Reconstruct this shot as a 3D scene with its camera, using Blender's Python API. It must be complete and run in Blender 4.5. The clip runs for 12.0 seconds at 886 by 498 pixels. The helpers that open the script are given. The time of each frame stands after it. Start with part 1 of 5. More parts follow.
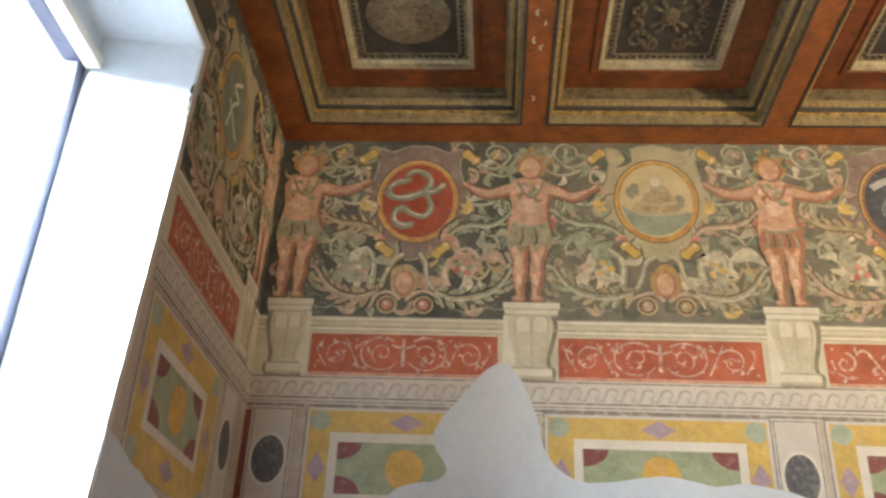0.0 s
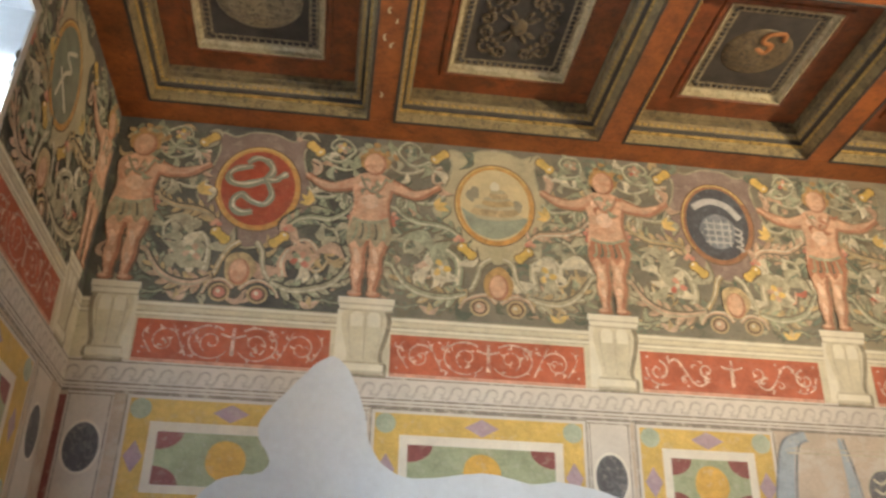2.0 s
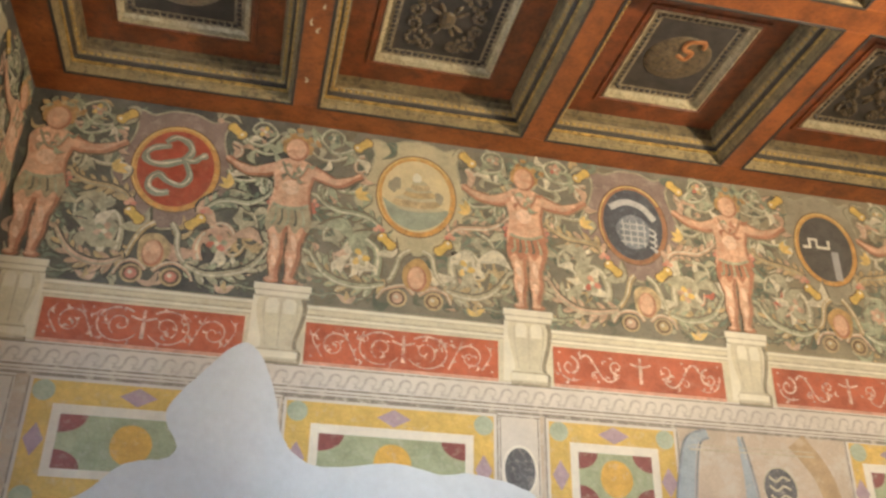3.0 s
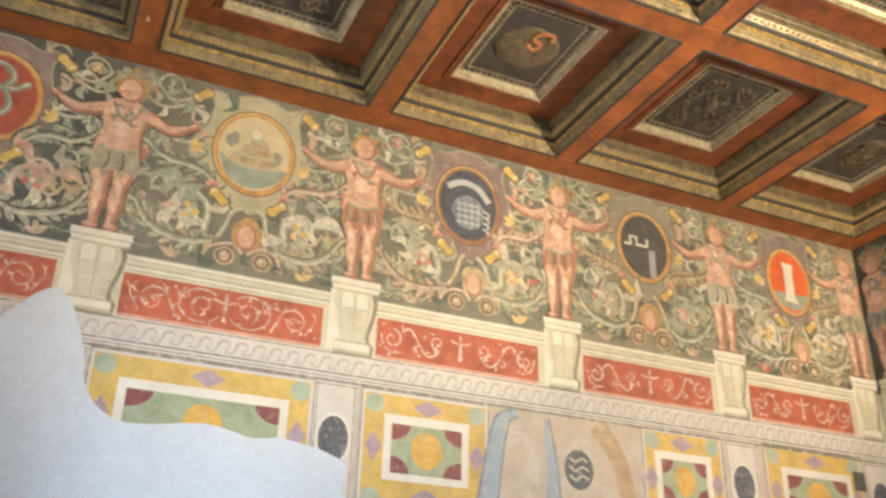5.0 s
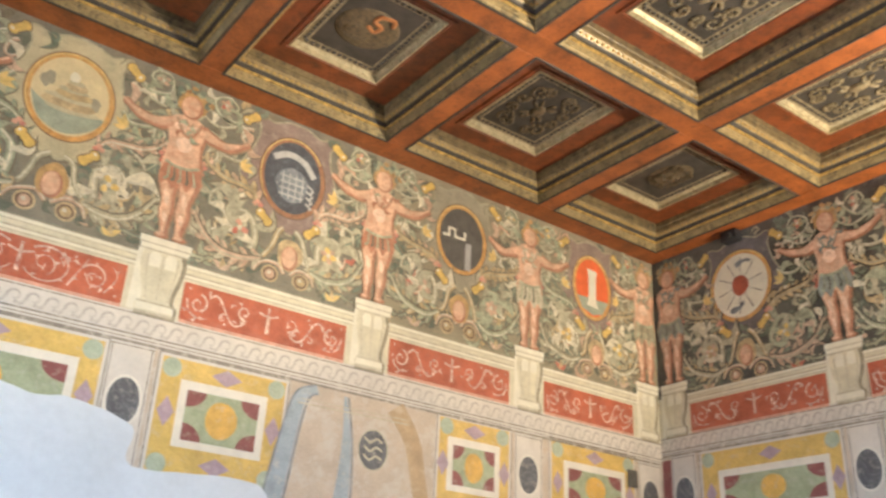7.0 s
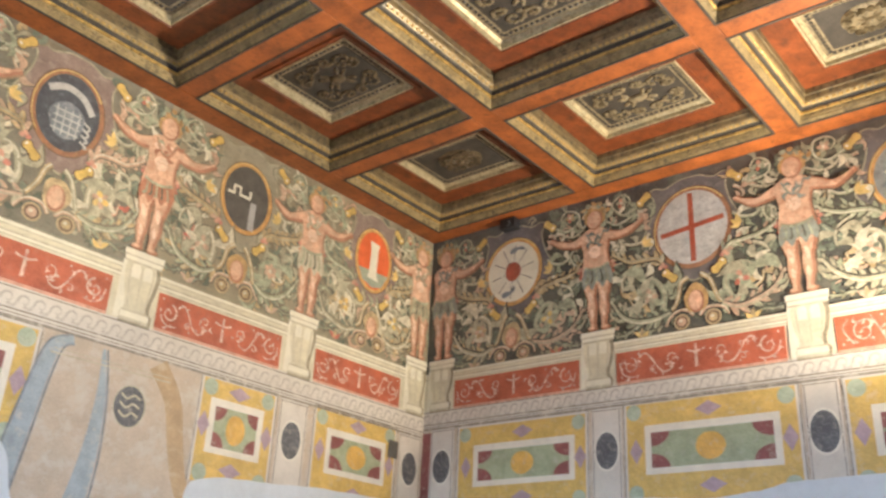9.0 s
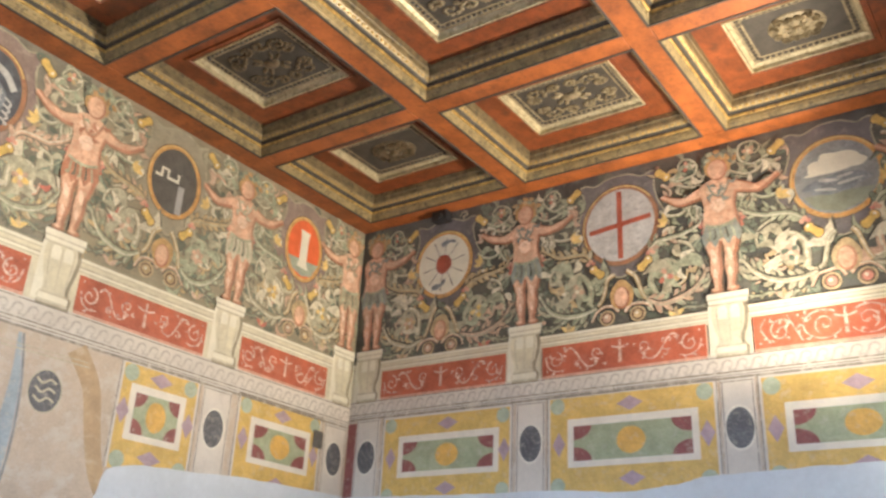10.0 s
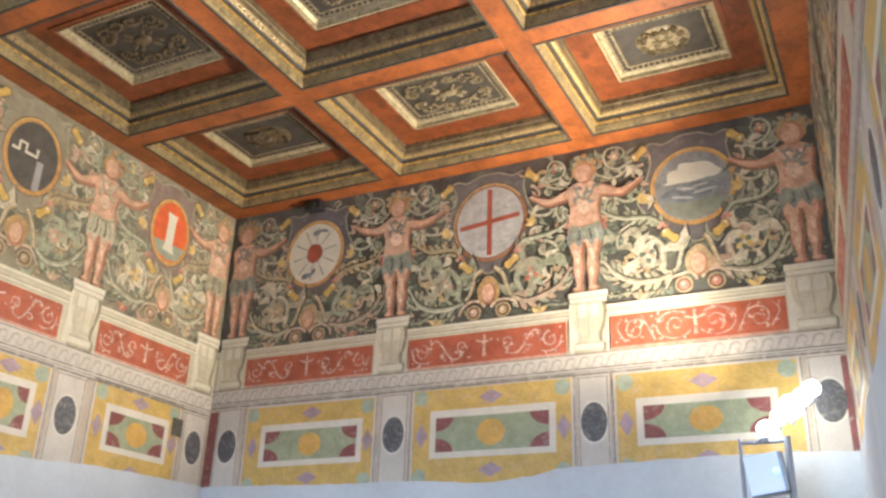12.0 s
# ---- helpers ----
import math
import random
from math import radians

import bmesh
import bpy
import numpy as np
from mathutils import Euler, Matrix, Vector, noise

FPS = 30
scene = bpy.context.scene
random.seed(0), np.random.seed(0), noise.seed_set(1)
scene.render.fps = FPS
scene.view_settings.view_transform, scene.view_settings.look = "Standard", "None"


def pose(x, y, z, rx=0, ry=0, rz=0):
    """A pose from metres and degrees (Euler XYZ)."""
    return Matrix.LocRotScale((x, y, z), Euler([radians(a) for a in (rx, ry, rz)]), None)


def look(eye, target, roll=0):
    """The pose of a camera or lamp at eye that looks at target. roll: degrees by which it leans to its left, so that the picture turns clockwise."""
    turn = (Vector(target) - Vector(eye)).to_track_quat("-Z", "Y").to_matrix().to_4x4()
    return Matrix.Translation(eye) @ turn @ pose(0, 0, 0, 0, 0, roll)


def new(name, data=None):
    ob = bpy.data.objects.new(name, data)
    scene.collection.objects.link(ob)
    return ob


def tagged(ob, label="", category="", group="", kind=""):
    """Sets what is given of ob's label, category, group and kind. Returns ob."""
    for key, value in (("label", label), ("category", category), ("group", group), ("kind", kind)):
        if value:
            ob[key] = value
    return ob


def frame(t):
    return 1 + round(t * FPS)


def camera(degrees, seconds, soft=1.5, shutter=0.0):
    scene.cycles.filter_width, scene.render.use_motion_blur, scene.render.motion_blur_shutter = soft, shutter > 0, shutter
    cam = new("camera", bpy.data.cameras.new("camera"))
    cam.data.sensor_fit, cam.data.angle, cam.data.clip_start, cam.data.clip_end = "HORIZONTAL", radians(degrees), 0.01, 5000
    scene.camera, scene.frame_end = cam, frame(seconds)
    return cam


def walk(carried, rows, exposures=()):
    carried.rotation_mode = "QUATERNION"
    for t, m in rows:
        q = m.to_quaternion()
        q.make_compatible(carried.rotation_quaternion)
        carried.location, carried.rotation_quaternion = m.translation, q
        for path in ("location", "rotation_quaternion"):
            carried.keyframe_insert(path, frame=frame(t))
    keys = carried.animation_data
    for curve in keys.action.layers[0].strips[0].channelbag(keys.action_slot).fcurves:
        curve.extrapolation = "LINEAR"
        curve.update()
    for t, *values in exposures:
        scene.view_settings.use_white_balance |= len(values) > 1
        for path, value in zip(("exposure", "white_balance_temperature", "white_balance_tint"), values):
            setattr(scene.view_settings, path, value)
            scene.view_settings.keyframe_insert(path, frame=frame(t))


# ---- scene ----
cam = camera(52.07, 12.0, soft=2.6, shutter=0.5)
PATH = [
    (0, pose(-0.184, 0.109, 1.583, 118.03, -2.39, 2.64)),
    (0.5, pose(-0.178, 0.116, 1.584, 117.96, -2.09, 0.79)),
    (1, pose(-0.157, 0.105, 1.591, 117.77, -1.86, -1.83)),
    (1.5, pose(-0.142, 0.096, 1.594, 117.80, -1.77, -4.81)),
    (2, pose(-0.118, 0.089, 1.592, 117.88, -1.05, -7.42)),
    (2.5, pose(-0.102, 0.071, 1.595, 117.62, -0.79, -10.34)),
    (4.5, pose(-0.063, 0.071, 1.610, 116.02, -1.33, -20.28)),
    (5, pose(-0.046, 0.059, 1.614, 115.48, -1.42, -24.23)),
    (5.5, pose(-0.019, 0.046, 1.617, 115.00, -1.85, -27.29)),
    (6, pose(-0.008, 0.028, 1.606, 114.73, -2.17, -30.56)),
    (6.5, pose(0.000, 0.000, 1.600, 114.67, -2.38, -33.14)),
    (7, pose(0.024, -0.022, 1.597, 114.72, -2.70, -36.47)),
    (9, pose(0.059, -0.051, 1.595, 113.48, -2.73, -50.97)),
    (9.5, pose(0.083, -0.059, 1.590, 113.28, -3.05, -53.28)),
    (10, pose(0.084, -0.069, 1.586, 113.25, -2.67, -55.46)),
    (10.5, pose(0.091, -0.087, 1.585, 113.19, -2.37, -57.59)),
    (11, pose(0.092, -0.105, 1.589, 112.89, -1.97, -60.33)),
    (11.5, pose(0.083, -0.122, 1.585, 112.98, -1.68, -61.96)),
    (12, pose(0.077, -0.131, 1.584, 112.98, -1.81, -63.52)),
]
walk(cam, PATH, [(0.0, -0.29, 6550, 10), (1.0, -0.32, 6550, 10), (2.5, -0.20, 6500, 10), (4.5, 0.14, 6200, 10), (5.5, 0.15, 6100, 10), (7.0, 0.08, 6000, 10), (9.0, -0.01, 5800, 10), (12.0, 0.02, 5620, 10)])

# ---- light ----
world = bpy.data.worlds.new("sky")
scene.world = world
world.use_nodes = True
wn = world.node_tree.nodes
sky = wn.new("ShaderNodeTexSky")
sky.sky_type, sky.sun_disc = "NISHITA", False
sky.sun_elevation, sky.sun_rotation = radians(50), radians(160)
wn["Background"].inputs[1].default_value = 0.12
world.node_tree.links.new(sky.outputs[0], wn["Background"].inputs[0])


def area_lamp(name, m, w, h, watts, colour):
    d = bpy.data.lights.new(name, "AREA")
    d.shape, d.size, d.size_y, d.energy, d.color = "RECTANGLE", w, h, watts, colour
    ob = new(name, d)
    ob.matrix_world = m
    return ob


def flood_lamp(name, place, target, watts, colour, radius, cone):
    d = bpy.data.lights.new(name, "SPOT")
    d.energy, d.color, d.shadow_soft_size, d.spot_size, d.spot_blend = watts, colour, radius, radians(cone), 0.75
    ob = new(name, d)
    ob.matrix_world = look(place, target)
    return ob


WARM, COOL = (1.0, 0.82, 0.58), (0.74, 0.87, 1.0)
window_light = area_lamp("window_daylight", look((-2.95, 2.80, 4.72), (-2.52, 2.84, 3.72)), 1.7, 1.1, 2300, COOL)
BULBS = [(5.95, 0.613, 2.81, 0.05), (5.95, 0.450, 2.935, 0.075), (5.95, 0.317, 3.04, 0.05), (5.95, 0.528, 2.875, 0.05), (5.95, 0.38, 2.99, 0.055)]
AIMS = [(4.1, 3.2, 6.4), (1.1, 5.4, 5.0), (3.8, 5.2, 6.6)]
for b, watts, cone, aim in zip(BULBS, (118, 1000, 930), (156, 42, 104), AIMS):
    flood_lamp("flood_bulb_light", (b[0] - 0.06, b[1] + 0.04, b[2] + b[3] + 0.05), aim, watts, WARM, 0.05, cone)

# ---- room ----
N_Y, E_X, W_X, H = 5.4, 6.36, -1.71, 5.26
S_TURN = math.degrees(math.atan2(0.72, 8.1))
MN = Matrix.Translation((0, N_Y, 0))
ME = Matrix.Translation((E_X, 0, 0)) @ pose(0, 0, 0, 0, 0, -90)
MW = Matrix.Translation((W_X, 0, 0)) @ pose(0, 0, 0, 0, 0, 90)
MS = Matrix.Translation((E_X, 0.10, 0)) @ pose(0, 0, 0, 0, 0, 180 + S_TURN)


# ---- materials ----
def rgb(c):
    return (*c, 1.0)


def surface(name, stops, rough=0.56, metal=0.0, scale=3.0, fine=60.0, vary=0.35, bump=0.15, wear=None, wear_at=0.62, by="island", coat=0.0, dust=0.0):
    """A weathered procedural surface: a ramp picked by island or object, mottled at two scales, worn through to another colour."""
    m = bpy.data.materials.new(name)
    m.use_nodes = True
    n, l = m.node_tree.nodes, m.node_tree.links
    b = n["Principled BSDF"]
    b.inputs["Roughness"].default_value, b.inputs["Metallic"].default_value = rough, metal
    b.inputs["Coat Weight"].default_value = coat
    tex = n.new("ShaderNodeTexCoord")
    geo = n.new("ShaderNodeNewGeometry") if by == "island" else n.new("ShaderNodeObjectInfo")
    pick = geo.outputs["Random Per Island"] if by == "island" else geo.outputs["Random"]
    ramp = n.new("ShaderNodeValToRGB")
    ramp.color_ramp.interpolation = "CONSTANT" if len(stops) > 2 else "LINEAR"
    e = ramp.color_ramp.elements
    while len(e) < len(stops):
        e.new(0.5)
    for i, c in enumerate(stops):
        e[i].position = i / len(stops) if len(stops) > 2 else i / max(1, len(stops) - 1)
        e[i].color = rgb(c)
    if len(stops) == 1:
        e[1].color = rgb(stops[0])
    l.new(pick, ramp.inputs[0])
    big, small = n.new("ShaderNodeTexNoise"), n.new("ShaderNodeTexNoise")
    for t, sc, det in ((big, scale, 6.0), (small, fine, 4.0)):
        t.inputs["Scale"].default_value, t.inputs["Detail"].default_value, t.inputs["Roughness"].default_value = sc, det, 0.65
        l.new(tex.outputs["Object"], t.inputs["Vector"])
    add = n.new("ShaderNodeMath")
    add.operation = "MULTIPLY_ADD"
    l.new(small.outputs[0], add.inputs[0])
    add.inputs[1].default_value = 0.45
    l.new(big.outputs[0], add.inputs[2])
    span = n.new("ShaderNodeMapRange")
    span.inputs[1].default_value, span.inputs[2].default_value = 0.45, 1.0
    span.inputs[3].default_value, span.inputs[4].default_value = 1.0 - vary, 1.0 + vary
    l.new(add.outputs[0], span.inputs[0])
    mul = n.new("ShaderNodeVectorMath")
    mul.operation = "SCALE"
    l.new(ramp.outputs[0], mul.inputs[0])
    l.new(span.outputs[0], mul.inputs["Scale"])
    out = mul.outputs[0]
    if wear:
        worn = n.new("ShaderNodeTexNoise")
        worn.inputs["Scale"].default_value, worn.inputs["Detail"].default_value, worn.inputs["Roughness"].default_value = scale * 2.3, 9.0, 0.7
        l.new(tex.outputs["Object"], worn.inputs["Vector"])
        edge = n.new("ShaderNodeMapRange")
        edge.inputs[1].default_value, edge.inputs[2].default_value = wear_at - 0.06, wear_at + 0.08
        l.new(worn.outputs[0], edge.inputs[0])
        mix = n.new("ShaderNodeMix")
        mix.data_type = "RGBA"
        l.new(edge.outputs[0], mix.inputs["Factor"])
        l.new(out, mix.inputs["A"])
        mix.inputs["B"].default_value = rgb(wear)
        out = mix.outputs["Result"]
    if dust:
        veil = n.new("ShaderNodeTexNoise")
        veil.inputs["Scale"].default_value, veil.inputs["Detail"].default_value, veil.inputs["Roughness"].default_value = 2.1, 10.0, 0.72
        l.new(tex.outputs["Object"], veil.inputs["Vector"])
        amount = n.new("ShaderNodeMapRange")
        amount.inputs[1].default_value, amount.inputs[2].default_value, amount.inputs[4].default_value = 0.40, 0.72, dust
        l.new(veil.outputs[0], amount.inputs[0])
        faded = n.new("ShaderNodeMix")
        faded.data_type = "RGBA"
        l.new(amount.outputs[0], faded.inputs["Factor"])
        l.new(out, faded.inputs["A"])
        faded.inputs["B"].default_value = rgb((0.36, 0.32, 0.235))
        out = faded.outputs["Result"]
    l.new(out, b.inputs["Base Color"])
    bp = n.new("ShaderNodeBump")
    bp.inputs["Strength"].default_value, bp.inputs["Distance"].default_value = bump, 0.01
    l.new(add.outputs[0], bp.inputs["Height"])
    l.new(bp.outputs[0], b.inputs["Normal"])
    return m


def marble(name, c1, c2, vein, scale=5.0):
    m = surface(name, [c1, c2], scale=scale, vary=0.28, wear=tuple(0.55 * a + 0.45 * b for a, b in zip(c1, (0.60, 0.55, 0.45))), wear_at=0.60)
    n, l = m.node_tree.nodes, m.node_tree.links
    b = n["Principled BSDF"]
    old = b.inputs["Base Color"].links[0].from_socket
    w = n.new("ShaderNodeTexWave")
    w.wave_type = "BANDS"
    w.bands_direction = "DIAGONAL"
    w.inputs["Scale"].default_value, w.inputs["Distortion"].default_value = scale * 0.8, 14.0
    w.inputs["Detail"].default_value, w.inputs["Detail Scale"].default_value = 4.0, 1.6
    tex = n.new("ShaderNodeTexCoord")
    l.new(tex.outputs["Object"], w.inputs["Vector"])
    r = n.new("ShaderNodeMapRange")
    r.inputs[1].default_value, r.inputs[2].default_value = 0.80, 0.98
    r.inputs[4].default_value = 0.28
    l.new(w.outputs["Fac"], r.inputs[0])
    mix = n.new("ShaderNodeMix")
    mix.data_type = "RGBA"
    l.new(r.outputs[0], mix.inputs["Factor"])
    l.new(old, mix.inputs["A"])
    mix.inputs["B"].default_value = rgb(vein)
    l.new(mix.outputs["Result"], b.inputs["Base Color"])
    return m


LIME = (0.62, 0.55, 0.42)
M = {}
M["plaster"] = surface("white_plaster", [(0.645, 0.680, 0.700)], rough=0.85, scale=1.2, fine=25, vary=0.13, bump=0.3)
M["wall"] = surface("old_lime_wall", [(0.60, 0.53, 0.42)], rough=0.85, scale=2.0, vary=0.2)
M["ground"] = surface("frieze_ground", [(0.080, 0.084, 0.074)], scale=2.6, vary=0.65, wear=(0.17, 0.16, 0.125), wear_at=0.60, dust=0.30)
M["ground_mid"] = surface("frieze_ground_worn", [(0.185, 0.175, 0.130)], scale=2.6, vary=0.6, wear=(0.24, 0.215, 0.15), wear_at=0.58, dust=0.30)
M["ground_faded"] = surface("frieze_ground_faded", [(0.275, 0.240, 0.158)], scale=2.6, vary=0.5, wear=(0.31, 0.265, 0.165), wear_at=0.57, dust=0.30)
M["contour_faded"] = surface("faded_contour_paint", [(0.160, 0.138, 0.092)], scale=6, vary=0.5, wear=(0.25, 0.21, 0.13), wear_at=0.55, dust=0.30)
M["tan_contour"] = surface("tan_contour_paint", [(0.29, 0.185, 0.11)], scale=6, vary=0.5, wear=(0.36, 0.26, 0.16), wear_at=0.57, dust=0.22)
M["khaki"] = surface("khaki_field_paint", [(0.33, 0.295, 0.205)], scale=5, vary=0.35, wear=(0.26, 0.235, 0.175), wear_at=0.58, dust=0.22)
M["contour"] = surface("dark_contour_paint", [(0.050, 0.050, 0.042)], scale=6, vary=0.5, wear=(0.17, 0.155, 0.11), wear_at=0.57, dust=0.30)
M["brown_contour"] = surface("brown_contour_paint", [(0.15, 0.095, 0.06)], scale=6, vary=0.5, wear=(0.28, 0.20, 0.13), wear_at=0.57, dust=0.22)
M["sage"] = surface("sage_leaf_paint", [(0.30, 0.33, 0.215), (0.37, 0.385, 0.26)], scale=14, vary=0.6, wear=(0.16, 0.16, 0.12), wear_at=0.60, dust=0.22)
M["palegreen"] = surface("pale_leaf_paint", [(0.38, 0.355, 0.24), (0.43, 0.395, 0.27)], scale=14, vary=0.55, wear=(0.22, 0.21, 0.15), wear_at=0.60, dust=0.22)
M["darkgreen"] = surface("dark_leaf_paint", [(0.135, 0.175, 0.130), (0.185, 0.215, 0.155)], scale=14, vary=0.55, dust=0.22)
M["tan"] = surface("tan_leaf_paint", [(0.46, 0.33, 0.155), (0.50, 0.38, 0.21)], scale=14, vary=0.55, wear=(0.22, 0.17, 0.10), wear_at=0.61, dust=0.22)
M["ivory"] = surface("ivory_highlight_paint", [(0.64, 0.585, 0.43)], scale=14, vary=0.4, wear=(0.36, 0.34, 0.25), wear_at=0.57, dust=0.22)
M["deep_leaf"] = surface("deep_green_leaf_paint", [(0.090, 0.105, 0.080), (0.130, 0.140, 0.100)], scale=10, vary=0.5, dust=0.25)
M["salmon"] = surface("salmon_leaf_paint", [(0.52, 0.33, 0.22), (0.56, 0.40, 0.28)], scale=14, vary=0.5, wear=(0.34, 0.21, 0.14), wear_at=0.60, dust=0.25)
M["flesh_light"] = surface("light_flesh_paint", [(0.78, 0.57, 0.42)], scale=12, vary=0.35, wear=(0.55, 0.36, 0.24), wear_at=0.55, dust=0.3)
M["ochre"] = surface("ochre_paint", [(0.62, 0.42, 0.10), (0.70, 0.50, 0.18)], scale=12, vary=0.4, dust=0.22)
M["pink"] = surface("rose_paint", [(0.55, 0.22, 0.16), (0.60, 0.32, 0.22), (0.50, 0.15, 0.10)], scale=14, vary=0.4, dust=0.22)
M["flesh"] = surface("flesh_paint", [(0.66, 0.42, 0.275)], scale=10, vary=0.4, wear=(0.53, 0.27, 0.165), wear_at=0.56, dust=0.22)
M["flesh_shade"] = surface("flesh_shade_paint", [(0.42, 0.190, 0.110)], scale=9, vary=0.45, dust=0.22)
M["hair"] = surface("hair_paint", [(0.42, 0.24, 0.10), (0.50, 0.32, 0.12)], scale=20, vary=0.5, dust=0.22)
M["skirt"] = surface("green_cloth_paint", [(0.25, 0.26, 0.19), (0.38, 0.33, 0.21)], scale=14, vary=0.5, wear=(0.42, 0.31, 0.20), wear_at=0.58, dust=0.22)
M["blue_cloth"] = surface("blue_green_cloth_paint", [(0.20, 0.245, 0.225), (0.26, 0.29, 0.25)], scale=14, vary=0.45, wear=(0.40, 0.32, 0.23), wear_at=0.62, dust=0.3)
M["cream"] = surface("cream_stone_paint", [(0.62, 0.57, 0.41)], scale=4, vary=0.25, wear=(0.53, 0.47, 0.33), wear_at=0.60)
M["cream_light"] = surface("light_stone_paint", [(0.72, 0.68, 0.54)], scale=6, vary=0.15)
M["cream_dark"] = surface("shade_stone_paint", [(0.46, 0.41, 0.29)], scale=6, vary=0.3, wear=(0.58, 0.53, 0.39), wear_at=0.55)
M["cream_shadow"] = surface("console_shadow_paint", [(0.27, 0.23, 0.155)], scale=7, vary=0.4, wear=(0.42, 0.37, 0.26), wear_at=0.57)
M["line"] = surface("grey_line_paint", [(0.25, 0.215, 0.17)], scale=8, vary=0.3, wear=(0.54, 0.49, 0.40), wear_at=0.56)
M["band"] = surface("pale_band_paint", [(0.62, 0.57, 0.49)], scale=3, vary=0.15, wear=(0.52, 0.46, 0.38), wear_at=0.64)
M["wave"] = surface("wave_paint", [(0.47, 0.425, 0.36)], scale=10, vary=0.3, wear=(0.60, 0.55, 0.47), wear_at=0.54)
M["red"] = surface("red_frieze_paint", [(0.43, 0.110, 0.052)], scale=4, vary=0.45, wear=(0.43, 0.15, 0.09), wear_at=0.59)
M["white"] = surface("white_scroll_paint", [(0.66, 0.50, 0.40), (0.58, 0.42, 0.34)], scale=15, vary=0.45, wear=(0.36, 0.10, 0.07), wear_at=0.55)
M["yellow"] = marble("yellow_marble_paint", (0.61, 0.405, 0.095), (0.65, 0.46, 0.15), (0.48, 0.29, 0.07), 6)
M["disc"] = marble("golden_marble_paint", (0.63, 0.365, 0.065), (0.66, 0.40, 0.09), (0.52, 0.28, 0.06), 8)
M["green"] = marble("green_marble_paint", (0.33, 0.36, 0.21), (0.40, 0.42, 0.27), (0.22, 0.28, 0.16), 7)
M["maroon"] = marble("red_marble_paint", (0.23, 0.072, 0.062), (0.27, 0.090, 0.075), (0.17, 0.055, 0.05), 9)
M["violet"] = marble("violet_marble_paint", (0.38, 0.27, 0.30), (0.45, 0.34, 0.36), (0.30, 0.2, 0.24), 9)
M["teal"] = marble("pale_green_marble_paint", (0.36, 0.42, 0.28), (0.42, 0.46, 0.34), (0.28, 0.34, 0.24), 9)
M["black"] = marble("black_marble_paint", (0.075, 0.075, 0.08), (0.11, 0.11, 0.115), (0.30, 0.29, 0.28), 9)
M["frame"] = surface("white_frame_paint", [(0.72, 0.67, 0.56)], scale=6, vary=0.14)
M["mauve"] = surface("mauve_field_paint", [(0.26, 0.190, 0.160)], scale=5, vary=0.4, wear=(0.37, 0.29, 0.235), wear_at=0.57, dust=0.22)
M["dusk"] = surface("dusky_field_paint", [(0.150, 0.137, 0.140)], scale=5, vary=0.45, wear=(0.25, 0.225, 0.205), wear_at=0.58, dust=0.22)
M["pale"] = surface("pale_field_paint", [(0.49, 0.435, 0.27)], scale=5, vary=0.3, wear=(0.37, 0.335, 0.22), wear_at=0.6, dust=0.22)
M["grey"] = surface("grey_field_paint", [(0.375, 0.362, 0.338)], scale=5, vary=0.3)
M["ring"] = surface("orange_ring_paint", [(0.58, 0.30, 0.085)], scale=14, vary=0.5, wear=(0.60, 0.42, 0.16), wear_at=0.57, dust=0.22)
M["brown_ring"] = surface("brown_ring_paint", [(0.33, 0.15, 0.075)], scale=12, vary=0.5, wear=(0.42, 0.26, 0.10), wear_at=0.59, dust=0.22)
M["blue"] = surface("grey_blue_paint", [(0.34, 0.39, 0.42)], scale=6, vary=0.3, wear=(0.5, 0.48, 0.42), wear_at=0.6)
M["tan_wash"] = surface("faded_tan_paint", [(0.44, 0.31, 0.17)], scale=5, vary=0.3, wear=(0.54, 0.42, 0.27), wear_at=0.58)
M["ghost"] = surface("faded_ochre_paint", [(0.51, 0.415, 0.31)], scale=3, vary=0.25, wear=(0.57, 0.515, 0.43), wear_at=0.55)
M["m_red"] = surface("medallion_red", [(0.38, 0.075, 0.035)], scale=9, vary=0.4, wear=(0.45, 0.14, 0.065), wear_at=0.6, dust=0.22)
M["m_orange"] = surface("medallion_orange", [(0.70, 0.14, 0.04)], scale=8, vary=0.25)
M["m_sky"] = surface("medallion_sky", [(0.62, 0.52, 0.30)], scale=6, vary=0.2)
M["m_sea"] = surface("medallion_sea", [(0.33, 0.36, 0.27)], scale=8, vary=0.3)
M["m_dark"] = surface("medallion_dark", [(0.11, 0.10, 0.085)], scale=8, vary=0.4)
M["m_blue"] = surface("medallion_blue", [(0.20, 0.22, 0.235)], scale=9, vary=0.5, wear=(0.36, 0.36, 0.35), wear_at=0.58)
M["m_navy"] = surface("medallion_navy", [(0.085, 0.090, 0.100)], scale=9, vary=0.45, wear=(0.17, 0.18, 0.20), wear_at=0.6)
M["m_cloud"] = surface("medallion_cloud", [(0.29, 0.30, 0.285)], scale=7, vary=0.4, wear=(0.20, 0.215, 0.205), wear_at=0.56)
M["m_white"] = surface("medallion_white", [(0.50, 0.485, 0.45)], scale=9, vary=0.35, wear=(0.36, 0.35, 0.33), wear_at=0.58)
M["m_green"] = surface("medallion_green", [(0.24, 0.27, 0.20)], scale=8, vary=0.35, dust=0.22)
M["wood"] = surface("red_stained_wood", [(0.275, 0.080, 0.0165)], rough=0.5, scale=5, fine=45, vary=0.6, wear=(0.15, 0.046, 0.013), wear_at=0.60, bump=0.3)
